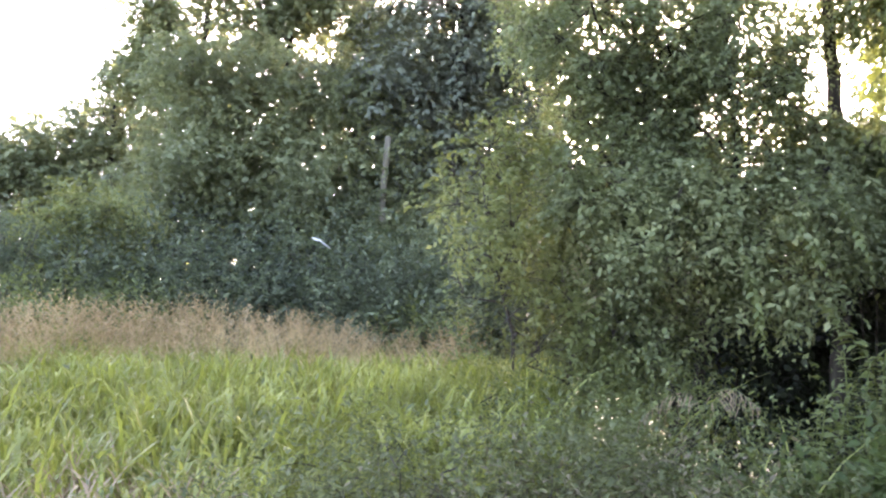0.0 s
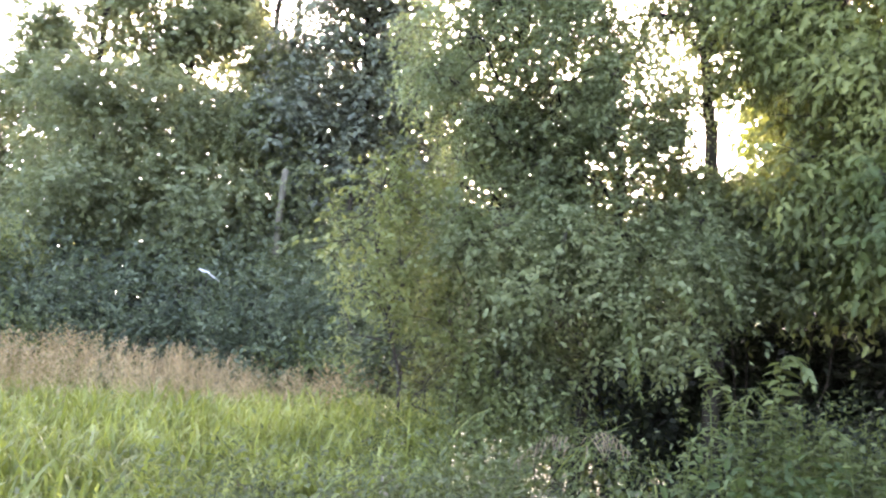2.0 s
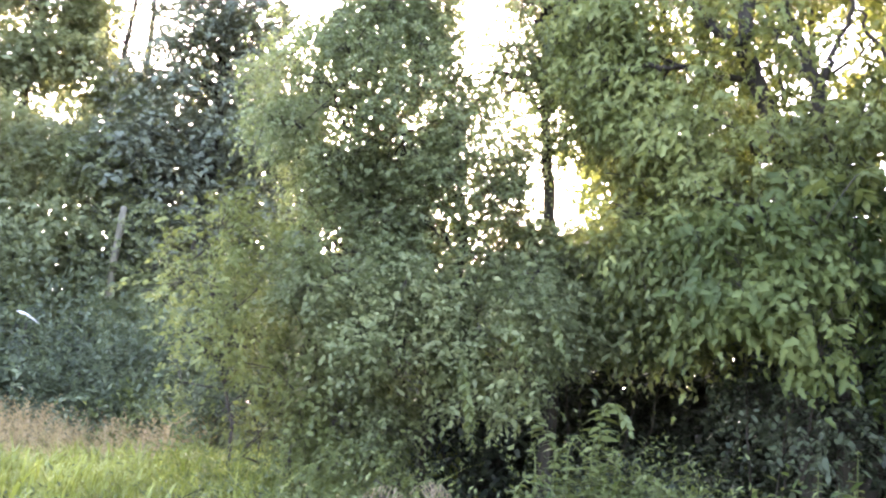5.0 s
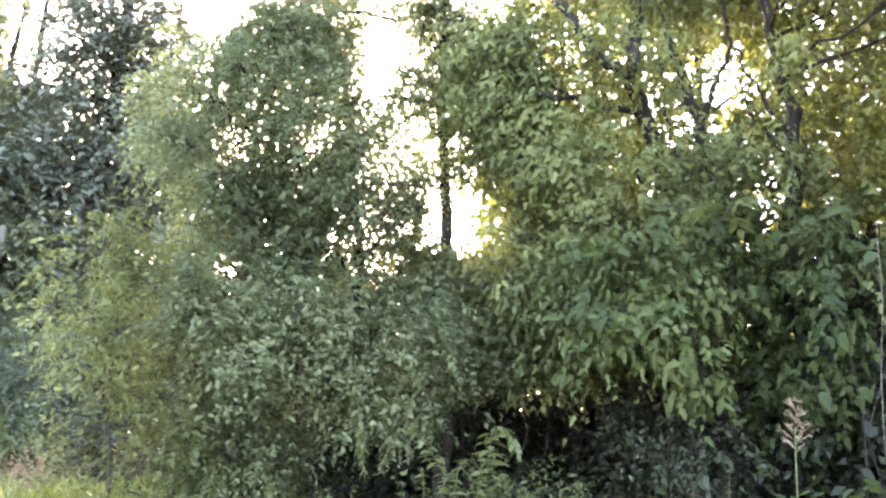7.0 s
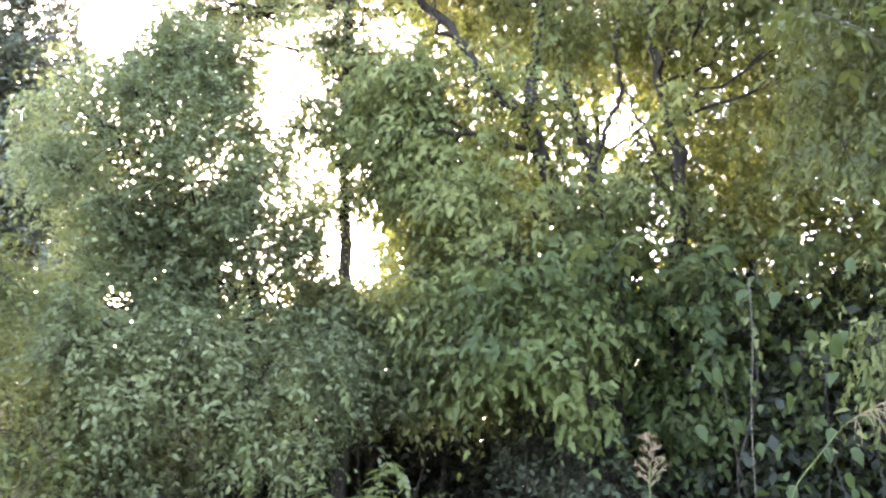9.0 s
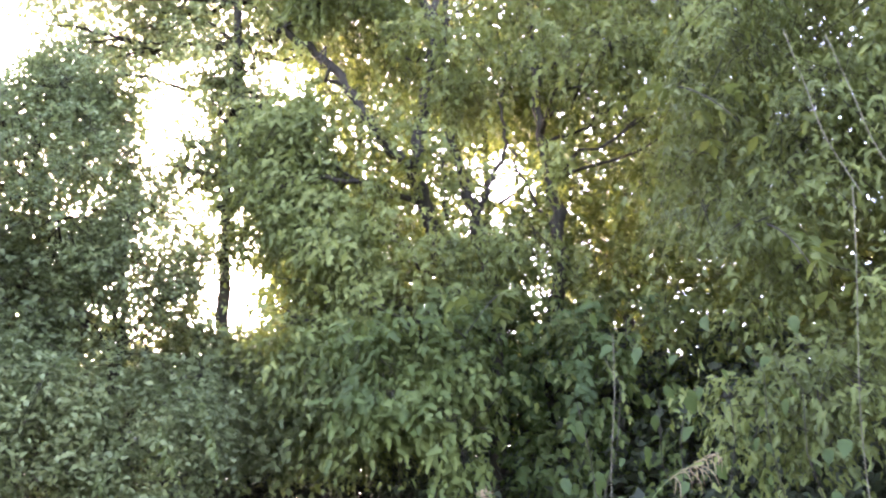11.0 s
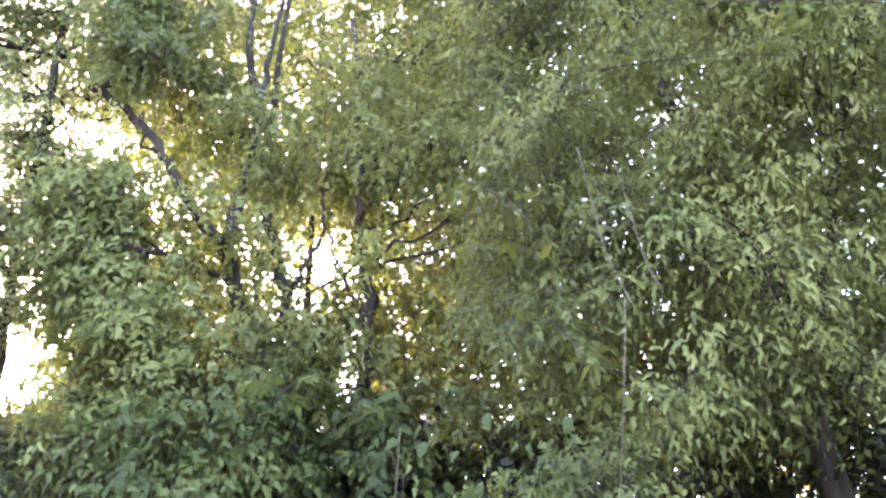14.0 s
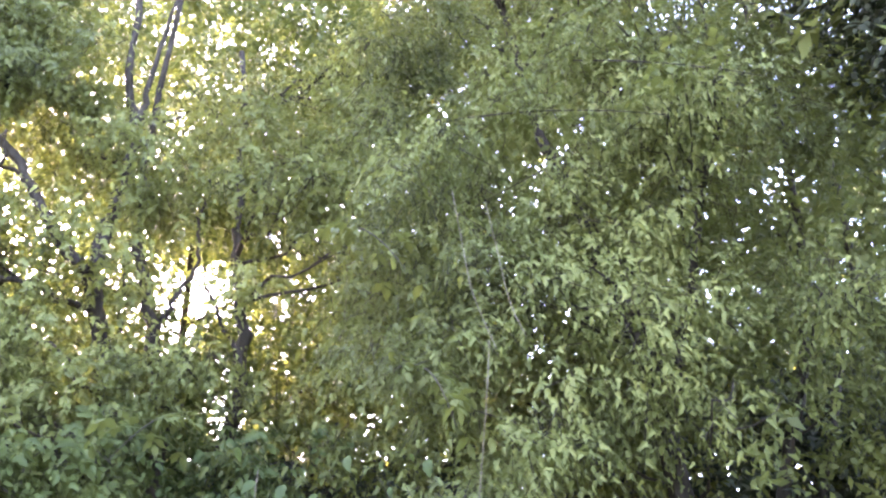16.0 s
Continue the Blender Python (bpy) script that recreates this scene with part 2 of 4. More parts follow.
def lobed(base, axis, normal, length, width, curl=0.3):
    """One leaf with toothed lobes for every row, folded along the midrib."""
    side = unit(np.cross(axis, normal))
    up = np.cross(side, axis)
    l, w = length[:, None], width[:, None]
    rows = [base, base + axis * l - up * l * curl]
    for sg in (1, -1):
        for y, x in ((.3, .5), (.47, .27), (.7, .3)):
            rows.append(base + axis * l * y + side * (sg * w * x) + up * (w * .3 * x - l * curl * y * y))
    v = np.stack(rows, 1)
    f = np.array([[0, 2, 3, 4, 1], [0, 1, 7, 6, 5]])
    return v.reshape(-1, 3), (np.arange(len(base))[:, None, None] * 8 + f).reshape(-1, 5)


def sprays(rng, lobes, twigs, per=9, size=0.07, width=0.45, droop=0.35, reach=0.35, inner=0.55, gaps=0.0, grain=1.3, spread=0.8, six=False, wide=0.8, clumps=9, hang=0.0):
    """Leafy twigs over the lobes of a crown. Returns leaf verts and faces, twig verts and faces."""
    lobes = np.array(lobes, float)
    if clumps:
        # every lobe breaks up into flat puffs with shade between them
        puffs = []
        for lb in lobes:
            o = unit(rng.normal(0, 1, (clumps, 3))) * rng.uniform(.35, .85, (clumps, 1))
            k = rng.uniform(.26, .5, (clumps, 1))
            puffs.append(np.concatenate([lb[:3] + o * lb[3:6], lb[3:5] * k, lb[5:6] * k * .6, np.full((clumps, 1), lb[6] * 5.5 / clumps * .6)], 1))
        fill = lobes.copy()
        fill[:, 6] *= 0.16
        lobes = np.concatenate([*puffs, fill])
    area = lobes[:, 3] * lobes[:, 5] * lobes[:, 6]
    pick = rng.choice(len(lobes), twigs * 3, p=area / area.sum())
    out = unit(rng.normal(0, 1, (twigs * 3, 3)))
    r = (inner + (1 - inner) * rng.random(twigs * 3) ** 0.6) * np.where(rng.random(twigs * 3) < .16, rng.uniform(1, 1.55, twigs * 3), 1)
    p = lobes[pick, :3] + out * lobes[pick, 3:6] * r[:, None]
    keep = wave(rng, p, grain) + rng.normal(0, 0.25, len(p)) > gaps
    # fuller on the open side, towards the path
    keep &= ~sky_open(rng, p)
    open_side = unit(np.array([CX, CY, CZ + 1.0]) - p)
    keep &= ((out * open_side).sum(1) > -0.15) | (rng.random(len(p)) < 0.5)
    ok = np.where(keep)[0][:twigs]
    p, out = p[ok], out[ok]
    n = len(p)
    d = unit(out * 0.8 + rng.normal(0, 0.5, (n, 3)) + np.array([0, 0, -droop]))
    ln = reach * rng.uniform(0.4, 1.2, n) * np.where(rng.random(n) < 0.1, 1.7, 1.0)
    s = (np.arange(per) + 0.6) / per
    sag = np.array([0, 0, -1.0])
    pos = p[:, None] + d[:, None] * (ln[:, None] * s)[..., None] + sag * (droop * 0.5 * ln[:, None] * s**2)[..., None]
    flip = np.where(np.arange(per) % 2, 1.0, -1.0)
    lat = unit(np.cross(d, unit(np.array([0, 0, 1.0]) + rng.normal(0, 0.3, (n, 3)))))
    ax = unit(d[:, None] * 0.6 + lat[:, None] * (flip[:, None] * wide) + rng.normal(0, 0.45, (n, per, 3)) + sag * droop * 0.5)
    nm = unit(np.array([0, 0, 0.8]) + out[:, None] * 0.45 + rng.normal(0, 0.5 * spread / 0.8, (n, per, 3)))
    lv = size * rng.uniform(0.5, 1.3, (n, per)) * rng.uniform(.75, 1.2, (n, 1))
    if hang:
        # leaves of a spray hang together with their faces turned outwards
        ax = unit(ax + sag * hang)
        nm = unit(np.array([0, 0, .5]) + out[:, None] * .5 + open_side[ok][:, None] * .5 + rng.normal(0, .45, (n, 1, 3)) + rng.normal(0, .26, (n, per, 3)))
        leaf = lobed(pos.reshape(-1, 3), ax.reshape(-1, 3), nm.reshape(-1, 3), lv.ravel(), (lv * width).ravel())
    else:
        leaf = blades(pos.reshape(-1, 3), ax.reshape(-1, 3), nm.reshape(-1, 3), lv.ravel(), (lv * width).ravel(), six)
    # ragged outline: some twigs reach further
    end = p + d * ln[:, None] + sag * (droop * 0.5 * ln)[:, None]
    back = p - out * 0.1
    th = 0.002 + 0.003 * ln[:, None]
    a, b = lat, np.cross(lat, d)
    tv = np.stack([back + a * th, back - a * th * 0.5 + b * th * 0.87, back - a * th * 0.5 - b * th * 0.87, end], 1).reshape(-1, 3)
    tv = tv.reshape(n, 4, 3)[::3].reshape(-1, 3)
    tf = (np.arange(len(tv) // 4)[:, None, None] * 4 + np.array([[0, 1, 3], [1, 2, 3], [2, 0, 3]])).reshape(-1, 3)
    return leaf, (tv, tf)


def plant(name, label, category, base, stems, lobes, leafmat, spec, seed, bark=None, branches=4, group="", limb_r=0.03, leaf_label="", twiggy=True, every=1, deep=None):
    """A tree or shrub: stems [(points, r0, r1)], limbs out to each lobe of the crown, and leafy twigs."""
    rng = np.random.default_rng(seed)
    bark = bark or M_BARK
    base = np.asarray(base, float)
    t = thing(name, base, label, category, group)
    woods = []
    for pts, r0, r1 in stems:
        pts = np.asarray(pts, float)
        n = max(9, int(len(pts) * 4))
        s = np.linspace(0, len(pts) - 1, n)
        fine = np.stack([np.interp(s, np.arange(len(pts)), pts[:, k]) for k in range(3)], 1)
        fine[1:-1] = (fine[:-2] + 2 * fine[1:-1] + fine[2:]) / 4
        fine[1:] += rng.normal(0, 0.012, (n - 1, 3))
        rad = np.linspace(r0, r1, n) * rng.uniform(0.93, 1.07, n)
        rad[0] *= 1.25
        woods.append((fine, rad))
        v, q, c = tube(fine - base, rad, 9 if r0 > 0.04 else 5, rng)
        part("trunk" if r0 > 0.04 else "stem", mesh("trunk", v, [q, c], bark), t)
    for lb in lobes[::every]:
        c = np.array(lb[:3])
        best, rb = None, 0
        for fine, rad in woods:
            dd = np.linalg.norm(fine - c, axis=1) + 0.9 * np.maximum(0, fine[:, 2] - c[2] + 0.2)
            k = int(dd.argmin())
            if best is None or dd[k] < best[0]:
                best, rb = (dd[k], fine[k]), rad[k]
        if best is None:
            best, rb = (0, base), limb_r
        r0 = min(rb * 0.7, limb_r)
        main = wander(rng, best[1], c, 7, 0.05)
        v, q, cp = tube(main - base, np.linspace(r0, r0 * 0.35, 7), 6, rng)
        limb = part("limb", mesh("limb", v, [q, cp], bark), t)
        for _ in range(branches):
            o = unit(rng.normal(0, 1, 3)) * lb[3:6] * 0.85
            k = rng.integers(3, 7)
            w = wander(rng, main[k], c + o, 6, 0.04)
            v, q, cp = tube(w - base, np.linspace(r0 * 0.45, 0.003, 6), 3, rng)
            part("branch", mesh("branch", v, [q, cp], bark), limb)
    if spec:
        leaf, tw = sprays(rng, lobes, **spec)
        part("crown", mesh("crown", leaf[0] - base, leaf[1], leafmat), t, leaf_label, kind="stuff")
        if deep:
            leaf = sprays(rng, deep[0], **deep[1])[0]
            part("inner_crown", mesh("inner_crown", leaf[0] - base, leaf[1], deep[2]), t, kind="stuff")
        if twiggy:
            part("brushwood", mesh("brushwood", tw[0] - base, tw[1], bark), t, kind="stuff")
    return t


def lobe(az, el, d, r, rz, full=1.0):
    """A part of a crown: place, radii across, along and up, and how full of leaves it is."""
    return (*at(az, el, d), r, r, rz, full)

def crown(rng, n, edges, d, r, flat=(.6, .9), full=(.6, 1.2), avoid=()):
    """Puffs of a crown inside an outline given as rows (elevation, first and last heading), lowest first."""
    e = np.array(edges, float)
    wide = (e[:, 2] - e[:, 1]).max()
    out, spots = [], []
    while len(out) < n:
        best = None
        for _ in range(12):
            el = rng.uniform(e[0, 0], e[-1, 0])
            lo, hi = np.interp(el, e[:, 0], e[:, 1]), np.interp(el, e[:, 0], e[:, 2])
            if rng.random() * wide > hi - lo:
                continue
            az = rng.uniform(lo, hi)
            if any(((az - a) / ra) ** 2 + ((el - b) / rb) ** 2 < 1 and rng.random() > share for a, b, ra, rb, share in (*OPEN_SKY, *avoid)):
                continue
            room = min([(az - a) ** 2 + (el - b) ** 2 for a, b in spots], default=1e9)
            if best is None or room > best[0]:
                best = (room, az, el)
        if best is None:
            continue
        spots.append(best[1:])
        k = rng.uniform(*r)
        out.append(lobe(best[1], best[2], rng.uniform(*d), k, k * rng.uniform(*flat), rng.uniform(*full)))
    return out


# ---- ground ----
g = np.linspace(-1, 1, 121)
g = np.sign(g) * (np.abs(g) * 14 + np.abs(g) ** 7 * 2500)
gx, gy = np.meshgrid(g, g, indexing="ij")
gz = ground_z(gx, gy) * np.exp(-((gx**2 + gy**2) / 900.0))
gi, gj = np.meshgrid(np.arange(120), np.arange(120), indexing="ij")
gf = np.stack([gi * 121 + gj, (gi + 1) * 121 + gj, (gi + 1) * 121 + gj + 1, gi * 121 + gj + 1], -1).reshape(-1, 4)
tagged(new("ground", mesh("ground", np.stack([gx, gy, gz], -1).reshape(-1, 3), gf, M_SOIL)), "rough ground of soil, leaf litter and low weeds", "ground", kind="structure")


def shrub(name, label, az, d, lobes, mat, spec, seed, r=0.02, category="shrub", group="", branches=3, bark=None, twiggy=True):
    b = foot(az, d)
    stems = [([b, (b + np.array(l[:3])) / 2 + np.array([0, 0, 0.15]), l[:3]], r, r * 0.4) for l in lobes[:4]]
    return plant(name, label, category, b, stems, lobes, mat, spec, seed, branches=branches, group=group, limb_r=r * 0.7, bark=bark, twiggy=twiggy)


def tree(label, az, d, top, lobes, mat, spec, seed, r=0.1, lean=0.0, branches=6, name="tree", twiggy=False):
    b = foot(az, d)
    return plant(name, label, "tree", b, [([b, at(az + lean * 0.2, top * 0.3, d), at(az + lean * 0.6, top * 0.65, d), at(az + lean, top, d)], r, r * 0.25)], lobes, mat, spec, seed, branches=branches, twiggy=twiggy)


# ---- small tree in the middle ----
rng = np.random.default_rng(11)
puffs = crown(rng, 122, ((11, .5, 19.8), (14.7, .3, 18.2), (17, .2, 17.3), (20, -2.4, 15.8), (24, -2.4, 13.2), (27, -1.2, 11.3), (30, 2.5, 9)), (5.2, 6.3), (.13, .3), full=(.2, 1.2))
puffs += crown(rng, 62, ((-1.5, 4, 8), (1, 4, 9.5), (2.5, 3.8, 15.5), (4.5, 3.5, 18.8), (7, 2.5, 19.8), (11.5, .8, 19.8)), (4.8, 5.6), (.13, .25), full=(.3, 1.3), avoid=((1.5, 7.6, 3.2, 1.1, .1), (11, 7, 1.4, 1.2, .2)))
b = foot(9, 6.2)
plant("small_tree", "small broad-leaved tree with dense dull green drooping leaves", "tree", b,
      [([b, at(9, 2, 6.1), at(8, 12, 6.0), at(6, 20, 5.9), at(5, 27, 6.0)], 0.05, 0.015), ([b, at(11, 2, 6.0), at(13, 12, 5.7), at(12, 22, 5.8)], 0.05, 0.012)],
      puffs, M_CENTRE, dict(twigs=10600, per=10, size=.048, width=.48, droop=.4, reach=.25, gaps=-.2, grain=3.2, inner=.3, clumps=0), 11, branches=2, every=3)

# ---- sapling bushes in front of it ----
rng = np.random.default_rng(120)
shrub("sapling", "yellow-green leafy sapling beside the dark shrubs", 0, 5.6,
      crown(rng, 52, ((-2, -4.5, 5.5), (1, -6.5, 5.5), (4, -7.4, 5.5), (7, -8.6, 4.5), (10, -8, 2.5), (13, -5.6, -1.2)), (4.9, 5.9), (.12, .25), full=(.3, 1.3)),
      M_SAPLING, dict(twigs=2500, per=9, size=.05, width=.45, droop=.25, reach=.28, gaps=.22, grain=2.2, inner=.35, clumps=0), 12, category="sapling", branches=1)
shrub("dry_brush", "grey tangle of dead twigs with withered leaves", 5, 5.6, [lobe(4.5, 7, 5.4, .3, .18), lobe(6.5, 6.5, 5.3, .3, .2)], M_DRY, dict(twigs=240, per=6, size=.04, width=.4, droop=.2, reach=.35, gaps=-1), 121, category="brush", branches=8)

for az, d, seed in ((0, 9.0, 27), (6.5, 8.6, 28), (12, 8.6, 29)):
    shrub("bush", "low bush lit from behind by the low sun", az, d, [lobe(az - 2, 2, d, .7, .7), lobe(az + 2, 3, d, .7, .7), lobe(az, 6.5, d, .5, .45), lobe(az, -2, d, .9, .6)],
          M_YELLOW, dict(twigs=700, per=9, size=.1, width=.5, droop=.35, reach=.35, gaps=-.8, clumps=0), seed, category="bush", twiggy=False)

# ---- bushes under the sky gap, thicket in the hollow ----
rng = np.random.default_rng(130)
shrub("bush", "dark green bush below the bright gap in the trees", 22, 6.4,
      crown(rng, 30, ((7.5, 18, 31), (9, 17, 31), (11, 17, 30), (14, 18.5, 27)), (5.7, 6.6), (.18, .32)),
      M_CENTRE, dict(twigs=2900, per=9, size=.066, width=.48, droop=.5, reach=.26, gaps=-.2, grain=2.4, inner=.3, clumps=0), 13, r=.01, category="bush", branches=1)
# near-black leaves stand in for the shade inside the hollow
shrub("thicket", "deep thicket of leaves and bare twigs, near-black to stand for shade", 25, 7.9,
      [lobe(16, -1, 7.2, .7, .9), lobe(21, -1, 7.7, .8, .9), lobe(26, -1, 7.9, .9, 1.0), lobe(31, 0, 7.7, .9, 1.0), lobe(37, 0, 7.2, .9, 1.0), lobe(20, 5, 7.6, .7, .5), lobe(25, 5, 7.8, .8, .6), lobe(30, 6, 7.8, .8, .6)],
      M_SHADE_BRUSH, dict(twigs=3000, per=9, size=.09, width=.5, droop=.4, reach=.3, gaps=-1.2, inner=.2, clumps=0), 14, category="thicket", branches=8)
# darkened screen of leaves, added to keep low sun out of the hollow
shrub("bush", "dense bush screening the back of the hollow, darkened for shade", 13.5, 7.4, [lobe(11.5, 3, 7.3, .6, .6), lobe(15.5, 4, 7.1, .6, .6), lobe(13, 8.5, 7.4, .5, .4), lobe(16.5, 8.5, 7.2, .4, .35)],
      M_SHADE_LEAF, dict(twigs=900, per=9, size=.08, width=.5, droop=.4, reach=.3, gaps=-.9, inner=.2), 142, category="bush", twiggy=False)
shrub("bush", "low bush with small drooping leaves, darkened for deep shade", 25, 6.4, [lobe(23, -4, 6.2, .5, .3), lobe(27, -3.5, 6.2, .5, .3), lobe(31, -4, 6.0, .5, .3), lobe(34, 4, 5.6, .3, .4), lobe(36.8, 1.5, 5.4, .35, .4)],
      M_SHADE_LEAF, dict(twigs=800, per=9, size=.055, width=.45, droop=.4, reach=.3, gaps=-.5), 141, r=.008, category="bush", branches=6)

# ---- slender tree in the gap ----
rng = np.random.default_rng(150)
b = foot(19.2, 6.1)
plant("slender_tree", "slender dark-trunked tree with a thin sparse crown", "tree", b,
      [([b, at(19.3, 5, 6.1), at(19.3, 14, 6.1), at(18.7, 22, 6.1), at(18.4, 32, 6.1), at(18, 44, 6.1)], .065, .025)],
      [lobe(15.8, 23.5, 6.2, .32, .25), lobe(20.7, 22.5, 6.1, .3, .26), lobe(16.5, 27, 6.2, .38, .3), lobe(21, 27.5, 6.1, .33, .33), lobe(18, 31, 6.2, .42, .3), lobe(10, 30.5, 7, .6, .42), lobe(6.5, 31, 7.2, .36, .36), lobe(13, 38, 6.8, .7, .42, .8), lobe(19.5, 39.5, 6.4, .5, .33, .8), lobe(16, 45, 6.6, .7, .42, .8), *crown(rng, 34, ((17, 16.5, 17.5), (21, 16.3, 20.5), (26, 16, 21.5), (33, 15.5, 21)), (5.9, 6.4), (.14, .26)), *crown(rng, 34, ((33.5, 10, 25), (44, 8, 27)), (6, 6.8), (.25, .4)), *crown(rng, 16, ((27, 4, 11), (36, 3.5, 11)), (6.8, 7.4), (.25, .4)), lobe(15.5, 19, 6.2, .25, .3), lobe(17.5, 16.8, 6.2, .2, .28, .9), lobe(8, 37, 7, .55, .42), lobe(22, 19.5, 6.2, .18, .2, .8), lobe(4, 36, 7.2, .4, .35, .7), lobe(12.5, 24.5, 6.4, .4, .32, .8), lobe(14.5, 20.5, 6.3, .28, .28, .8), lobe(12.5, 28.5, 6.6, .4, .3, .8), lobe(15, 31.5, 6.3, .35, .3, .8), lobe(21.5, 33, 6.2, .3, .3, .7), lobe(17.2, 24.8, 6.2, .28, .25, .8), lobe(23, 22.5, 6.0, .3, .3, .8), lobe(23.6, 27, 6.2, .35, .3, .8), lobe(19.5, 29.3, 6.2, .3, .25, .7), lobe(22, 30, 6.3, .3, .25, .7), lobe(14, 23, 6.4, .3, .3, .7), lobe(9, 34, 6.9, .5, .35, .7), lobe(12, 35, 6.7, .4, .3, .7), lobe(16.5, 36, 6.5, .45, .3, .7), lobe(20.5, 36, 6.4, .35, .3, .7), lobe(12, 42, 6.8, .5, .35, .7)],
      M_CENTRE, dict(twigs=6400, per=9, size=.056, width=.55, droop=.35, reach=.32, gaps=-.25, grain=3), 15, branches=3, every=3)

# ---- box elder with forked trunks ----
rng = np.random.default_rng(160)
b = foot(36, 5.9)
# inner crown: the darker bush leaf puts crown shade into the colour
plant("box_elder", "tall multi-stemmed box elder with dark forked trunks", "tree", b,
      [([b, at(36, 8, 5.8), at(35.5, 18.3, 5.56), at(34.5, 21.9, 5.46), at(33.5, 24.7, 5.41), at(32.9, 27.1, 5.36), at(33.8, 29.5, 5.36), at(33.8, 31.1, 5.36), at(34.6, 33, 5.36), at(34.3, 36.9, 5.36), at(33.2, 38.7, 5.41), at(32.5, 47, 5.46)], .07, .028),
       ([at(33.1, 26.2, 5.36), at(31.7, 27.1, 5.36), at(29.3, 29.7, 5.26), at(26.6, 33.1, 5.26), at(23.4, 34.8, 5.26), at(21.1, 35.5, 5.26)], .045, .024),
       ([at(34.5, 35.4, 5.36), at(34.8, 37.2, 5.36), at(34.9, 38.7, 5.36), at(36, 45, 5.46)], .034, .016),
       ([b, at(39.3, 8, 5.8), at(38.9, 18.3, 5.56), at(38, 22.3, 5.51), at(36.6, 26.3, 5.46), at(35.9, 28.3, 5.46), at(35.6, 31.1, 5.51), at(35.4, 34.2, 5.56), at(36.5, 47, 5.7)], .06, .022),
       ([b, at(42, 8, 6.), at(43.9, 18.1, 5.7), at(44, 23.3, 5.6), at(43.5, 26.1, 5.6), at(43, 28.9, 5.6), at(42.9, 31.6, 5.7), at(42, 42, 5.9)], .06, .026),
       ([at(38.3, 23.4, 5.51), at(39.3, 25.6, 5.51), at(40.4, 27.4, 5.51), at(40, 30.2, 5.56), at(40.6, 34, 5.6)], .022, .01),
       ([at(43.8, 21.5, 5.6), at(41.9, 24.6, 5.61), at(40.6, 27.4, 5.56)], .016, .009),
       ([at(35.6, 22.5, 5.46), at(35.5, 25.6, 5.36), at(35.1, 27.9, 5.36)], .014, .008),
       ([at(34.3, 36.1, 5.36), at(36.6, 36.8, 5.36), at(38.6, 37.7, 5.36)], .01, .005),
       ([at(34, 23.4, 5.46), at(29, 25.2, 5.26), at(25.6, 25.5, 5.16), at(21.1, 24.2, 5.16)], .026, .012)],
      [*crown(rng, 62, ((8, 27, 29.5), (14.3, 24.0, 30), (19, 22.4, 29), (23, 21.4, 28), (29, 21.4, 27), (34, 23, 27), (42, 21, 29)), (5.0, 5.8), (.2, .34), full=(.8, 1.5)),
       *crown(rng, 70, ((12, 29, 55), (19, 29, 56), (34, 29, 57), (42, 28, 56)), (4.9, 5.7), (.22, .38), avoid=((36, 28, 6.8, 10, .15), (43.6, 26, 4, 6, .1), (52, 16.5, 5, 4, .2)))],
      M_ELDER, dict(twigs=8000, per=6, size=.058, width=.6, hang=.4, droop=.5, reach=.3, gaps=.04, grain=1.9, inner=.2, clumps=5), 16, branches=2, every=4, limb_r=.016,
      # the first nine puffs: out of view overhead, added to shade the undergrowth
      deep=(crown(rng, 9, ((50, 21, 57), (63, 20, 60)), (3.9, 6.6), (.5, .8)) + crown(rng, 110, ((12, 26, 56), (23, 22.5, 57), (34, 23, 57), (47, 20, 56)), (6.1, 7.7), (.35, .6), avoid=((37, 25, 4, 5, .5), (34, 33, 3, 3, .65), (52, 16.5, 5, 4, .25))), dict(twigs=6500, per=8, size=.09, width=.5, droop=.45, reach=.34, gaps=-.4, grain=2.4, inner=.1, clumps=0), M_BUSH_AND_SHADE))

# ---- bush with broad leaves over the hollow ----
rng = np.random.default_rng(170)
shrub("broad_leaf_bush", "fresh green bush with broad overlapping leaves over a dark hollow", 33, 6.0,
      crown(rng, 20, ((6, 36, 37.5), (8.4, 34, 38), (9.6, 28.6, 38), (13, 28.4, 38), (15.5, 30, 38), (18, 32, 38)), (4.6, 5.1), (.12, .22), full=(.3, 1.3)),
      M_BUSH_AND_SHADE, dict(twigs=620, per=7, size=.064, width=.7, hang=.4, droop=.45, reach=.2, gaps=.1, grain=2.2, inner=.3, clumps=0), 17, r=.009, category="bush", branches=2)
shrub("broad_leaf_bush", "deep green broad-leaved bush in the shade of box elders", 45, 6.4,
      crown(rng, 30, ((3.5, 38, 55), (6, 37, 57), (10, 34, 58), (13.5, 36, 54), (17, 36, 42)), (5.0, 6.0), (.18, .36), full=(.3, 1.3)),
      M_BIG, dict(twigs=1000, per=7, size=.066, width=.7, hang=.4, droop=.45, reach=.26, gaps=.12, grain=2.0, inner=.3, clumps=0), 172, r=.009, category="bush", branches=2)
# darkened leaves paint the black corner below the tree
shrub("thicket", "dense thicket closing the foot of the box elder, darkened for shade", 75, 7.2,
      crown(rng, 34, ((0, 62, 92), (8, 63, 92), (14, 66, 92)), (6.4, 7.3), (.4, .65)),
      M_SHADE_LEAF, dict(twigs=1700, per=8, size=.1, width=.55, droop=.4, reach=.3, gaps=-.7, inner=.2, clumps=0), 173, category="thicket", branches=1, twiggy=False)

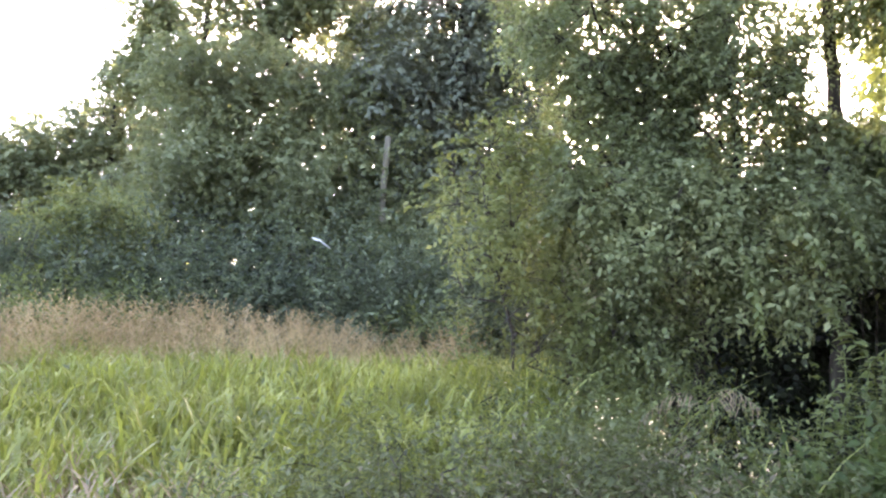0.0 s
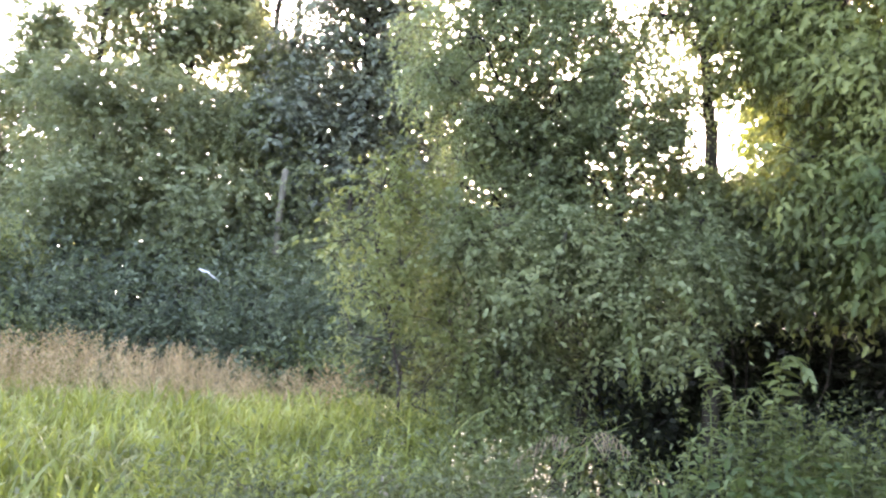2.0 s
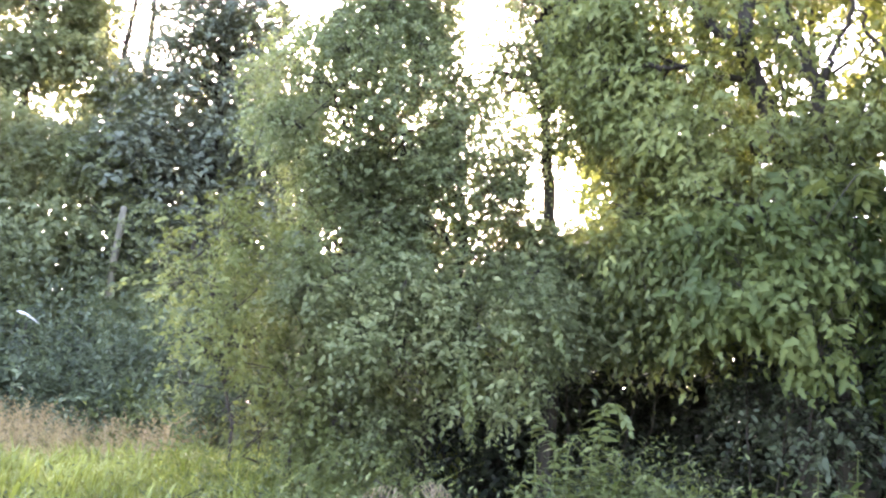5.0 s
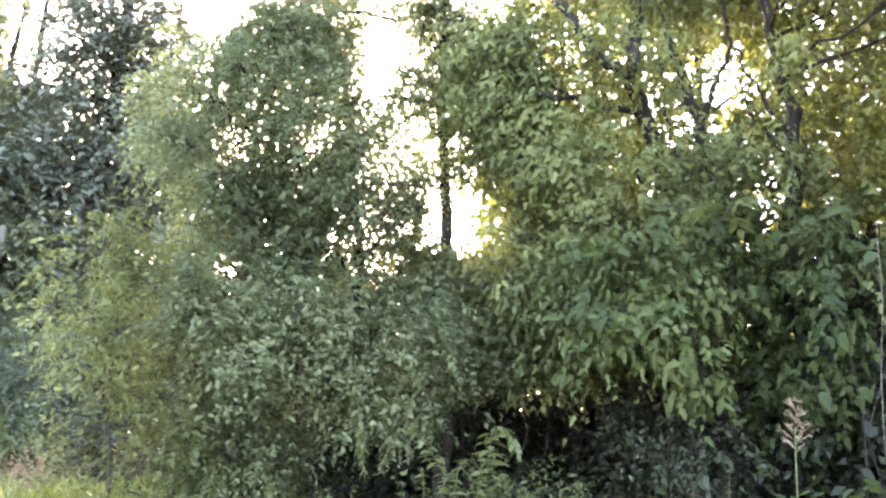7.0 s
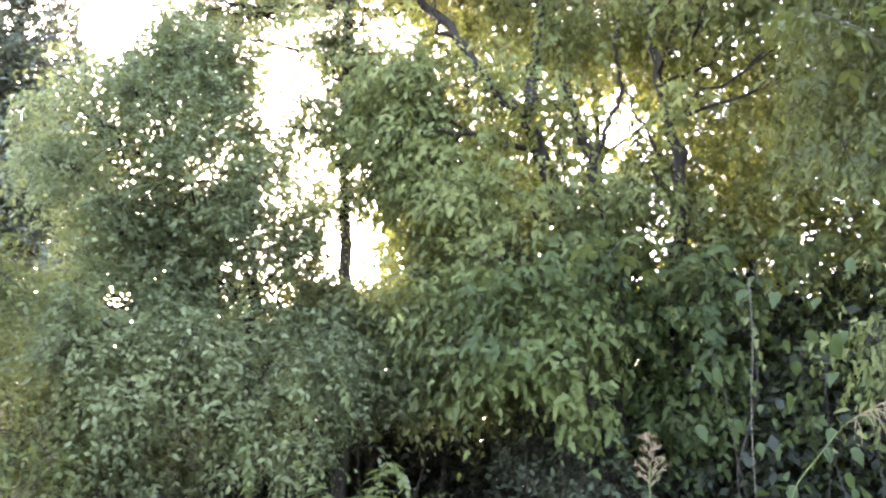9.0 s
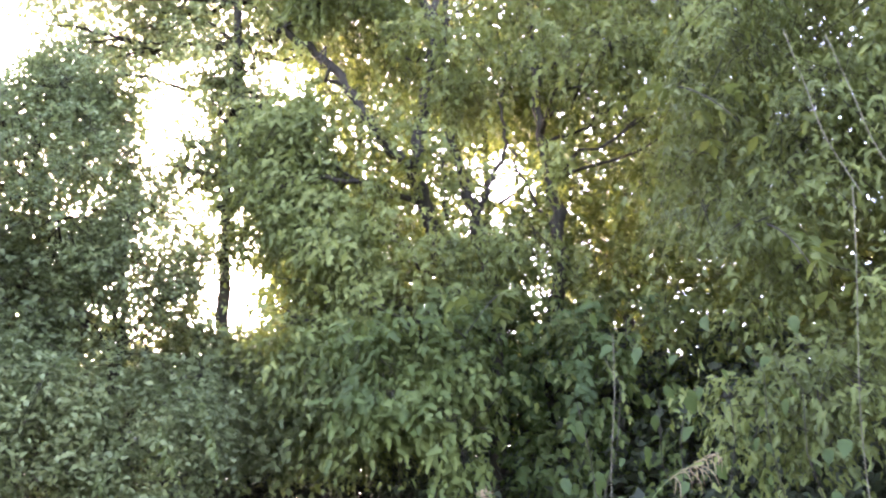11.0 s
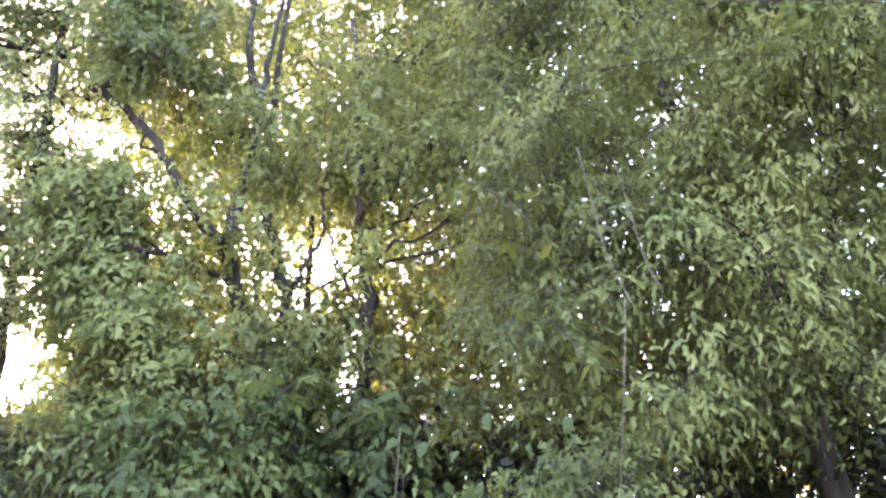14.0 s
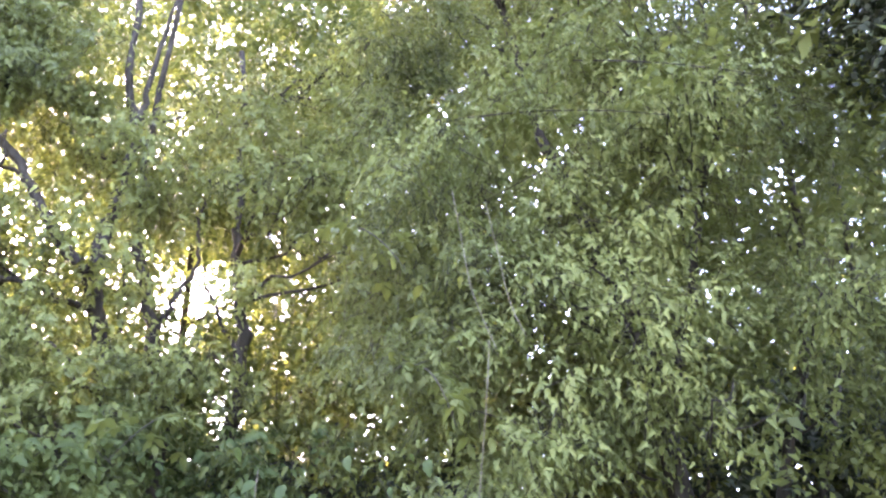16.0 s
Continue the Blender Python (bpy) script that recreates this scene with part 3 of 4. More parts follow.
# near-black leaves paint the dark gaps under the box elders
shrub("bush", "dense brush under the box elders, near-black to stand for shade", 50, 6.2,
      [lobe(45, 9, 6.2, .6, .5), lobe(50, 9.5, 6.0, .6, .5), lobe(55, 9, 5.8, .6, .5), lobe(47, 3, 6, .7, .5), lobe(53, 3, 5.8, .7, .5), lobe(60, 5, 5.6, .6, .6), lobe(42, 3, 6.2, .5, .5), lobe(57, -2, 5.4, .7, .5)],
      M_SHADE_BRUSH, dict(twigs=2300, per=9, size=.085, width=.55, droop=.45, reach=.3, gaps=-.8, grain=2, inner=.2, clumps=0), 171, category="bush", branches=5)

# ---- right box elder ----
b = foot(74, 6.0)
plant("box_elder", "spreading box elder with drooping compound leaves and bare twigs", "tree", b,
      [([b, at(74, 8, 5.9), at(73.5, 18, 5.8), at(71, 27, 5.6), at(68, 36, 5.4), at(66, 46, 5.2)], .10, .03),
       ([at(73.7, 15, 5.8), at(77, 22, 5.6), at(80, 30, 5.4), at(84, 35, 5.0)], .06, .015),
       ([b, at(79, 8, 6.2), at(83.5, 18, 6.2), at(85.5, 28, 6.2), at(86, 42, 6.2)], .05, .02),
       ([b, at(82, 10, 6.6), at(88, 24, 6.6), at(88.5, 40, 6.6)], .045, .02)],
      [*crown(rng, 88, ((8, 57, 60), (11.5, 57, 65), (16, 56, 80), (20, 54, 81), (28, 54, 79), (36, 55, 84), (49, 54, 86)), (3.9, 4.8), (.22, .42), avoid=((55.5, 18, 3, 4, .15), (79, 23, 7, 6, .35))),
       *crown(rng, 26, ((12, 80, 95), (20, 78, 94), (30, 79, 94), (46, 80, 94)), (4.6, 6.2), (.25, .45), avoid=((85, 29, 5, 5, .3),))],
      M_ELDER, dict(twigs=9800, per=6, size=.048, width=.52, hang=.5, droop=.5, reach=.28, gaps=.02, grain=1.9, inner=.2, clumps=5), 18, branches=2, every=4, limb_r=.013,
      # the first ten puffs hang above the view, added to cut skylight below
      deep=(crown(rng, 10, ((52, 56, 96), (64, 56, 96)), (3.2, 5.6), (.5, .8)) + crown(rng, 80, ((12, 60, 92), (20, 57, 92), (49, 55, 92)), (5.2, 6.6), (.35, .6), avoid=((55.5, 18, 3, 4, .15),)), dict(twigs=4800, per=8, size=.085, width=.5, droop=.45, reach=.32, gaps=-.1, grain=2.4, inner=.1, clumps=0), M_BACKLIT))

# ---- sunlit bushes behind the box elders ----
for az, d, seed in ((40, 10, 22), (51, 9.5, 23), (62, 9.5, 24), (74, 10, 25), (86, 10, 26)):
    shrub("bush", "yellow-green bush lit from behind by the low sun", az, d,
          [lobe(az - 4, 3, d, .9, .9), lobe(az + 3, 5, d, .9, .9), lobe(az, 9, d + .4, .8, .7), lobe(az + 5, 0, d - .3, .9, .8), lobe(az - 3 if az > 41 else az + 4.5, 12, d + .3, .5, .4), lobe(az + 5.5, 14.5, d + .4, .7, .5), lobe(az + 7, 18, d + .5, .6, .5), *([lobe(az, 15, d + .5, .8, .55), lobe(az - 2, 19, d + .5, .6, .5)] if az > 41 else [])],
          M_YELLOW, dict(twigs=2000, per=7, size=.12, width=.55, droop=.35, reach=.42, gaps=-.9, clumps=0), seed, r=.03, category="bush", group="bushes behind the box elders", twiggy=False)

# these leaves carry the shade of the box elders in their colour
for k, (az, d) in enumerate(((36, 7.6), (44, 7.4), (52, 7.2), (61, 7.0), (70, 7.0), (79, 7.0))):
    shrub("thicket", "dense undergrowth below the box elders, darkened for shade", az, d,
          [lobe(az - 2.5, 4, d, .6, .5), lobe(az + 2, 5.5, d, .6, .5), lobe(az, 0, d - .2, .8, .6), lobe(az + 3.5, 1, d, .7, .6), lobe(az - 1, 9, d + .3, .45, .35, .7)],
          M_SHADE_LEAF, dict(twigs=750, per=9, size=.095, width=.55, droop=.4, reach=.3, gaps=-.9, inner=.2, clumps=0), 270 + k, category="thicket", group="undergrowth below the box elders", twiggy=False)

# ---- cedar ----
b = foot(-5.5, 10.2)
rng = np.random.default_rng(310)
plant("cedar", "tall dense dark cedar with ragged outline", "tree", b,
      [([b, at(-5.5, 15, 10.2), at(-5.2, 27, 10.2), at(-5.2, 40, 10.2)], .14, .03)],
      crown(rng, 46, ((10, -9.5, -1), (16, -11.5, -.6), (22, -10.8, -.8), (28, -9.5, -1.8), (34, -8, -2.5), (41, -6, -4)), (9.9, 10.5), (.35, .65), flat=(.7, 1)),
      M_CEDAR, dict(twigs=5800, per=9, size=.095, width=.5, droop=.3, reach=.34, gaps=-.6, grain=2.2, inner=.1, clumps=0), 31, branches=3, twiggy=False)

# ---- vine-hung trees behind the field ----
for k, (az, d, lb) in enumerate(((-23.5, 10.8, [(-24, 14, .8, .6), (-21, 12, .8, .6), (-25.5, 9.5, .8, .6), (-22, 8, .9, .6), (-24.5, 17.5, .5, .4)]),
                                 (-17.5, 10.4, [(-18.5, 15, .8, .6), (-15.5, 13, .7, .55), (-17, 10, .9, .6), (-19, 6.5, .8, .6), (-14, 8, .8, .6), (-17, 4.5, .9, .6), (-19.8, 17.5, .7, .5), (-15.8, 17.5, .6, .5)]),
                                 (-12, 10.2, [(-12.5, 16, .7, .6), (-10.5, 12.5, .6, .55), (-13, 10, .7, .6), (-9, 8.5, .8, .55), (-11.5, 5.5, .9, .6), (-14.5, 5, .8, .6), (-8.5, 4.5, .8, .6)]),
                                 (-6, 9.6, [(-6.5, 8, .7, .5), (-4, 6, .7, .5), (-7.5, 5, .7, .5)]))):
    tree("tree smothered in a rounded mantle of dull green vines", az, d, 13, [lobe(a, e, d - .25 * (j % 3), r, rz) for j, (a, e, r, rz) in enumerate(lb)],
         M_MASS, dict(twigs=2700, per=9, size=.076, width=.58, droop=.45, reach=.32, gaps=-.5, grain=2.4, inner=.45), 320 + k, r=.08, branches=4, name="vine_covered_tree")
for k, (az, d, top, lb) in enumerate(((-24.5, 13, 31, [(-26, 20, .8, .6), (-23, 22.5, .8, .6), (-25.5, 26, .7, .6), (-22.5, 28.5, .7, .6), (-24.5, 31, .6, .5), (-27, 16, .6, .6)]),
                                      (-18.5, 13, 34, [(-20, 20.5, .8, .6), (-17, 22, .8, .6), (-19, 26.5, .9, .6), (-16, 29, .7, .6), (-19, 32, .8, .6), (-21, 36, .8, .6)]),
                                      (-13, 13.4, 33, [(-14, 20, .8, .6), (-12, 17.5, .7, .6), (-13.5, 25, .7, .5), (-14, 30, .6, .5), (-11, 21, .5, .4)]))):
    tree("tall thin-crowned tree with sky showing through its leaves", az, d, top, [lobe(a, e, d, r, rz) for a, e, r, rz in lb],
         M_MASS, dict(twigs=2300, per=8, size=.115, width=.58, droop=.35, reach=.42, gaps=-.25, grain=1.7, inner=.2), 330 + k, r=.1, lean=1.5, branches=7)
b = foot(-11, 13.8)
plant("bare_tree", "thin pale leaning tree trunk against the sky", "tree", b, [([b, at(-11, 15, 13.8), at(-10.4, 24, 13.8), at(-10.6, 34, 13.8)], .07, .03)], [lobe(-10, 33, 13.8, .4, .3)], M_MASS, dict(twigs=90, per=8, size=.08, width=.5), 339)
for k, (az, d, top, lb) in enumerate(((-29, 14, 14, [(-29.5, 12.5, .8, .7), (-28, 8.5, .9, .8), (-30.5, 8.5, .8, .7), (-28, 16, .5, .5), (-29, 4.5, .9, .6)]),
                                      (-33.5, 14.2, 10, [(-33, 10.5, .8, .6), (-35, 8.5, .9, .7), (-32, 6, .9, .7), (-35, 4, 1.0, .7)]),
                                      (-39, 14.5, 9, [(-38, 9, .9, .8), (-41, 8, 1.0, .8), (-39, 4, 1.2, .8)]))):
    tree("rounded hazy tree at the open end of the tree line", az, d, top, [lobe(a, e, d, r, rz) for a, e, r, rz in lb],
         M_MASS, dict(twigs=1700, per=8, size=.1, width=.55, droop=.35, reach=.36, gaps=-.4, inner=.4), 340 + k, r=.1)
shrub("bush", "arching bush with yellowing olive leaves", -30.5, 8.8, [lobe(-32.6, 6, 8.8, .35, .22), lobe(-31.2, 7.3, 8.8, .36, .2), lobe(-29.4, 7.3, 8.7, .36, .2), lobe(-28, 6.3, 8.7, .25, .18)],
      M_YELLOW, dict(twigs=620, per=10, size=.055, width=.4, droop=.5, reach=.34, gaps=-.6), 35, category="bush")
for k, (az, d) in enumerate(((-40, 9), (-36, 9), (-32, 8.6), (-28, 8.5), (-24, 8.5), (-20, 8.4), (-16, 8.4), (-12.5, 8.3), (-9, 8.1), (-6, 7.8), (-3.5, 7.4))):
    e = (1.3, -0.8, 0.6, -1.4, 0.9, -0.2, 1.6)[k % 7]
    shrub("shrub", "bushy blue-green shrub with fine upright leafy shoots", az, d,
          [lobe(az - 1.3, 3.0 + e, d, .42, .36), lobe(az + 1.2, 2.4 - e, d - .2, .4, .36), lobe(az, 0.2 + e, d - .5, .5, .4), lobe(az + .4, 4.5 + e * .6, d + .3, .3, .3), lobe(az + 2, 0, d - .2, .5, .5), lobe(az - 1, -3, d - .6, .6, .5)],
          M_BLUE, dict(twigs=620, per=12, size=.066, width=.34, droop=-.25, reach=.5, gaps=.1, grain=3.2, inner=.4), 40 + k, group="blue-green shrubs behind the tall grass", twiggy=False)
for az, d, e in ((-33, 7.6, 1.2), (-27, 7.7, .5), (-7, 7.2, 0)):
    shrub("shrub", "olive green weedy shrub at the edge of the tall grass", az, d, [lobe(az - 1.5, e - 1, d, .4, .3), lobe(az + 1.5, e - 1.5, d, .4, .3), lobe(az, e - 4, d - .2, .5, .4)],
          M_WEED, dict(twigs=520, per=11, size=.05, width=.42, droop=-.1, reach=.3, gaps=-.5), int(90 + az), category="shrub")

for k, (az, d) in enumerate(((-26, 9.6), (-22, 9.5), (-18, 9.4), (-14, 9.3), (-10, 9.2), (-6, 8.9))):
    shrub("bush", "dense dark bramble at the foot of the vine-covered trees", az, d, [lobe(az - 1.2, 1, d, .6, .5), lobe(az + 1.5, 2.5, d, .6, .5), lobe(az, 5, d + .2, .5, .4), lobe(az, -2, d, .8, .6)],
          M_SHADE_LEAF, dict(twigs=420, per=9, size=.1, width=.6, droop=.4, reach=.35, gaps=-1, inner=.2, clumps=0), 420 + k, category="bramble", group="brambles below the vine-covered trees", twiggy=False)
# darkened back wall of leaves, added so that the hollow looks unlit
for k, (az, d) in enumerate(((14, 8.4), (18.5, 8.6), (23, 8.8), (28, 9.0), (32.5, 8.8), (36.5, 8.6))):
    shrub("bush", "dense bramble closing the back of the hollow, darkened for shade", az, d, [lobe(az - 2, 1, d, .7, .6), lobe(az + 2, 1.5, d, .7, .6), lobe(az, 5.5, d, .5, .45), lobe(az, -3, d, .9, .6), *([lobe(az, 9, d, .6, .4), lobe(az + 2, 11, d, .5, .4), lobe(az - 1.5, 11.5, d, .5, .4)] if az > 25 else [])],
          M_SHADE_LEAF, dict(twigs=620, per=9, size=.1, width=.6, droop=.4, reach=.35, gaps=-1, inner=.2, clumps=0), 430 + k, category="bramble", group="brambles at the back of the hollow", twiggy=False)

# ---- canopy behind, closing the tree line ----
rng = np.random.default_rng(360)
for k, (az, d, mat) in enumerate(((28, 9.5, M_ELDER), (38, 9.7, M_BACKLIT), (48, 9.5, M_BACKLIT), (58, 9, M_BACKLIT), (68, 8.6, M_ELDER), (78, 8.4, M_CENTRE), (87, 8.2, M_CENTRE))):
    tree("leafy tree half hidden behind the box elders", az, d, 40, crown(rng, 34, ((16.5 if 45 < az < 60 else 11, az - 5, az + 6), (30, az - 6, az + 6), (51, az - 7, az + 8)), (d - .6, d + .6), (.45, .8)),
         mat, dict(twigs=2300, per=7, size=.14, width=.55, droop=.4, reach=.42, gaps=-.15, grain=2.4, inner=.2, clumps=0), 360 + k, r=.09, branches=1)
# the shade on this tree is put into its leaf colour
tree("tree where the tree line turns, leaves darkened for deep shade", 97, 5.2, 40, [lobe(94.5, 36, 5.2, .45, .45), lobe(97, 31, 5.2, .5, .5), lobe(94, 40.5, 5.3, .5, .4), lobe(99, 38, 5.3, .7, .6), lobe(97, 24, 5.2, .5, .5), lobe(99, 16, 5.2, .6, .6)],
     M_SHADE_LEAF, dict(twigs=1500, per=9, size=.08, width=.5, droop=.4, reach=.3, gaps=-.9, inner=.2), 394, r=.1)
for k, (az, d, h) in enumerate(((-40, 19, 9), (-30, 18, 12), (-24, 16, 17), (-17, 15, 19), (-10, 15, 20), (-3.5, 14, 22), (0.5, 13, 18), (4.5, 14, 14), (11, 15, 12), (17, 16, 9))):
    tree("leafy tree standing beyond the vine-covered ones", az, d, h, crown(rng, 18, ((0, az - 3.6, az + 3.6), (h * .6, az - 3.6, az + 3.6), (h, az - 2.4, az + 2.4)), (d - .6, d + .6), (.6, 1.0)),
         M_MASS, dict(twigs=900, per=7, size=.19, width=.6, droop=.4, reach=.5, gaps=-.3, inner=.3, clumps=0), 380 + k, r=.11, branches=1)
# trees added out of view, to shade the low growth on the right
rng = np.random.default_rng(395)
for k, (az, d) in enumerate(((106, 5.6), (122, 5.2), (140, 5.6))):
    tree("added leafy tree out of view that shades the right side", az, d, 46, crown(rng, 30, ((-4, az - 8, az + 8), (20, az - 9, az + 9), (40, az - 10, az + 10), (58, az - 9, az + 9)), (d - .7, d + .7), (.5, .8)),
         M_ELDER, dict(twigs=900, per=8, size=.18, width=.5, droop=.45, reach=.45, gaps=-.4, inner=.3, clumps=0), 395 + k, r=.12, branches=1)


def grass(rng, x, y, tall, length, width, segs=5):
    """Leaf blades that leave their stems part of the way up, rise and arch over at the tip."""
    n = len(x)
    a = rng.uniform(0, 6.28, n)
    d = np.stack([np.cos(a), np.sin(a), 0 * a], 1)
    side = np.stack([-np.sin(a), np.cos(a), 0 * a], 1)
    turn = rng.normal(0, 0.6, n)
    side = side * np.cos(turn)[:, None] + d * np.sin(turn)[:, None]
    l = length[:, None]
    out, over = rng.uniform(.25, .75, (n, 1)), rng.uniform(.1, .85, (n, 1))
    foot = np.stack([x, y, ground_z(x, y) + np.maximum(0, tall - length * .72)], 1)
    rows = []
    for s in np.linspace(0, 1, segs + 1):
        c = foot + d * l * out * (s * .45 + .55 * s**2) + np.array([0, 0, 1.0]) * l * (.95 * s - over * s**3.2)
        w = (width * (0.5 + 1.1 * s) * (1 - s**2.4))[:, None] * 0.5 + .0006
        rows += [c - side * w, c + side * w]
    v = np.stack(rows, 1)
    m = 2 * (segs + 1)
    q = np.array([[2 * k, 2 * k + 1, 2 * k + 3, 2 * k + 2] for k in range(segs)])
    return v.reshape(-1, 3), (np.arange(n)[:, None, None] * m + q).reshape(-1, 4)


def field(rng, n, az0, az1, d0, d1):
    az, d = np.radians(rng.uniform(az0, az1, n)), np.sqrt(rng.uniform(d0**2, d1**2, n))
    return CX + d * np.sin(az), CY + d * np.cos(az)


def panicles(rng, base, top, size, rows=14, fine=1.0):
    """Open seed heads: a thin stalk with whorls of fine seeded branches. Returns stalk and seed geometry."""
    n = len(base)
    s = np.linspace(0, 1, rows)
    ax = unit(top - base)
    u = unit(np.cross(ax, rng.normal(0, 1, (n, 3))))
    w = np.cross(ax, u)
    start = top[:, None] - ax[:, None] * (size[:, None] * (1 - s))[..., None]
    ang = rng.uniform(0, 6.28, (n, rows))
    rad = u[:, None] * np.cos(ang)[..., None] + w[:, None] * np.sin(ang)[..., None]
    d = unit(rad * 0.7 + ax[:, None] * 0.75 + np.array([0, 0, -.25]))
    ln = size[:, None] * (0.5 - 0.38 * s) * rng.uniform(.7, 1.2, (n, rows))
    br = start.reshape(-1, 3), d.reshape(-1, 3), ln.ravel()
    lv, lf = blades(br[0], br[1], unit(rng.normal(0, 1, br[1].shape)), br[2], np.full(len(br[2]), .0035 * fine), False)
    k = 4
    t = rng.uniform(.3, 1, (len(br[2]), k))
    sp = br[0][:, None] + br[1][:, None] * (br[2][:, None] * t)[..., None]
    sdir = unit(br[1][:, None] + rng.normal(0, .5, (len(br[2]), k, 3)))
    sv, sf = blades(sp.reshape(-1, 3), sdir.reshape(-1, 3), unit(rng.normal(0, 1, (len(br[2]) * k, 3))), rng.uniform(.012, .022, len(br[2]) * k) * fine, np.full(len(br[2]) * k, .006 * fine), False)
    return np.concatenate([lv, sv]), np.concatenate([lf, sf + len(lv)])


rng = np.random.default_rng(60)
# the field: short near the standing place, taller further off
x, y = field(rng, 46000, -44, 1, 2.9, 7.3)
dist = np.hypot(x - CX, y - CY)
tall = np.clip(0.88 + 0.22 * (dist - 2.9), 0, 1.34) * (1 + 0.1 * wave(rng, np.stack([x, y, 0 * x], 1), 1.3))
v, f = grass(rng, x, y, tall * (1 - .6 * rng.random(len(x)) ** 2.0), rng.uniform(.14, .4, len(x)), rng.uniform(.007, .015, len(x)), 3)
x, y = field(rng, 1100, -44, 1, 3.0, 6.6)
dist = np.hypot(x - CX, y - CY)
tall = np.clip(0.9 + 0.2 * (dist - 2.9), 0, 1.3) * (1 + 0.1 * wave(rng, np.stack([x, y, 0 * x], 1), 1.3))
v2, f2 = grass(rng, x, y, tall, rng.uniform(.4, .75, len(x)), rng.uniform(.014, .024, len(x)), 6)
v, f = np.concatenate([v, v2]), np.concatenate([f, f2 + len(v)])
tagged(new("tall_grass", mesh("tall_grass", v, f, M_GRASS)), "dense field of tall bright green arching grass", "grass", kind="stuff")
x, y = field(rng, 1900, -44, -5, 5.7, 7.6)
base = np.stack([x, y, ground_z(x, y)], 1)
wob = wave(rng, base * np.array([1, 1, 0]), 1.6)
top = base + np.stack([rng.normal(0, .10, len(x)), rng.normal(0, .10, len(x)), rng.uniform(1.40, 1.72, len(x)) + .13 * wob], 1)
v, f = panicles(rng, base, top, rng.uniform(.16, .3, len(x)), 9)
sv, sf = blades(base, unit(top - base), unit(rng.normal(0, 1, base.shape)), np.linalg.norm(top - base, axis=1), np.full(len(x), .007), False, .0)
tagged(new("seed_heads", mesh("seed_heads", v, f, M_SEED)), "haze of tan feathery seed heads above the tall grass", "grass", kind="stuff")
x, y = field(rng, 5200, -40, -25, 2.6, 3.9)
tall = rng.uniform(.45, .95, len(x)) * (1 + .15 * wave(rng, np.stack([x, y, 0 * x], 1), 2.0))
gv, gf = grass(rng, x, y, tall, rng.uniform(.2, .45, len(x)), rng.uniform(.005, .01, len(x)), 4)
tagged(new("dry_grass", mesh("dry_grass", gv, gf, M_STRAW)), "withered tan grass at the near edge of the field", "grass", kind="stuff")
tagged(new("grass_stalks", mesh("grass_stalks", sv, sf, M_GRASS)), "thin upright stalks that carry the seed heads", "grass", kind="stuff")

# ---- weeds along the near edge ----
WEEDS = ((-14.5, 3.0, -7.2, M_GREY), (-9.5, 2.8, -6.8, M_GREY), (-12, 2.7, -8.2, M_GREY), (-4.5, 2.9, -6.8, M_GREY), (-7, 2.7, -8.0, M_GREY), (0.5, 2.8, -7.4, M_GREY), (-2, 2.6, -8.4, M_GREY), (5, 2.9, -7.6, M_GREY), (9, 3.0, -8, M_GREY), (13, 2.7, -9, M_GREY), (-18.5, 2.7, -8.2, M_GREY), (-22, 2.6, -9.6, M_GREY),
         (-2, 4.5, -2.5, M_WEED), (1.5, 4.1, -4, M_WEED), (5, 4.3, -2, M_WEED), (8.5, 4.1, -3, M_WEED), (12, 4.0, -5.5, M_WEED), (3, 3.5, -6, M_WEED), (8, 3.4, -6, M_WEED), (-5.5, 5.0, -3.5, M_WEED),
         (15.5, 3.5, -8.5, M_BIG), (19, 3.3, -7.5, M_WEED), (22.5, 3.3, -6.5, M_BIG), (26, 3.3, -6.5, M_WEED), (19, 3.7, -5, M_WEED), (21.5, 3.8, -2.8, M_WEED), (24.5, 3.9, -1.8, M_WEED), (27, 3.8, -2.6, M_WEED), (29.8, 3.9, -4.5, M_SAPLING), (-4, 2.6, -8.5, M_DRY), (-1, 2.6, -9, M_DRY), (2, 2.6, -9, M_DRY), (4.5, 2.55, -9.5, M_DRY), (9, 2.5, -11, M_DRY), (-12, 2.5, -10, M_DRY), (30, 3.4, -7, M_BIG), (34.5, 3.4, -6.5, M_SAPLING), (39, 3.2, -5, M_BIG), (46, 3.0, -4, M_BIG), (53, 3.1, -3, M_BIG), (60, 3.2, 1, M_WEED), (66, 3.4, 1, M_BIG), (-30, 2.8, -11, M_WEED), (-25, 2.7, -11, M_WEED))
LOOK = {M_GREY.name: "low tangle of grey-green shrubby weeds", M_WEED.name: "leafy green weeds crowded together", M_BIG.name: "low plants with broad fresh green leaves", M_DRY.name: "withered brown seed stalks among grey weeds", M_SAPLING.name: "fresh yellow-green leafy weeds"}
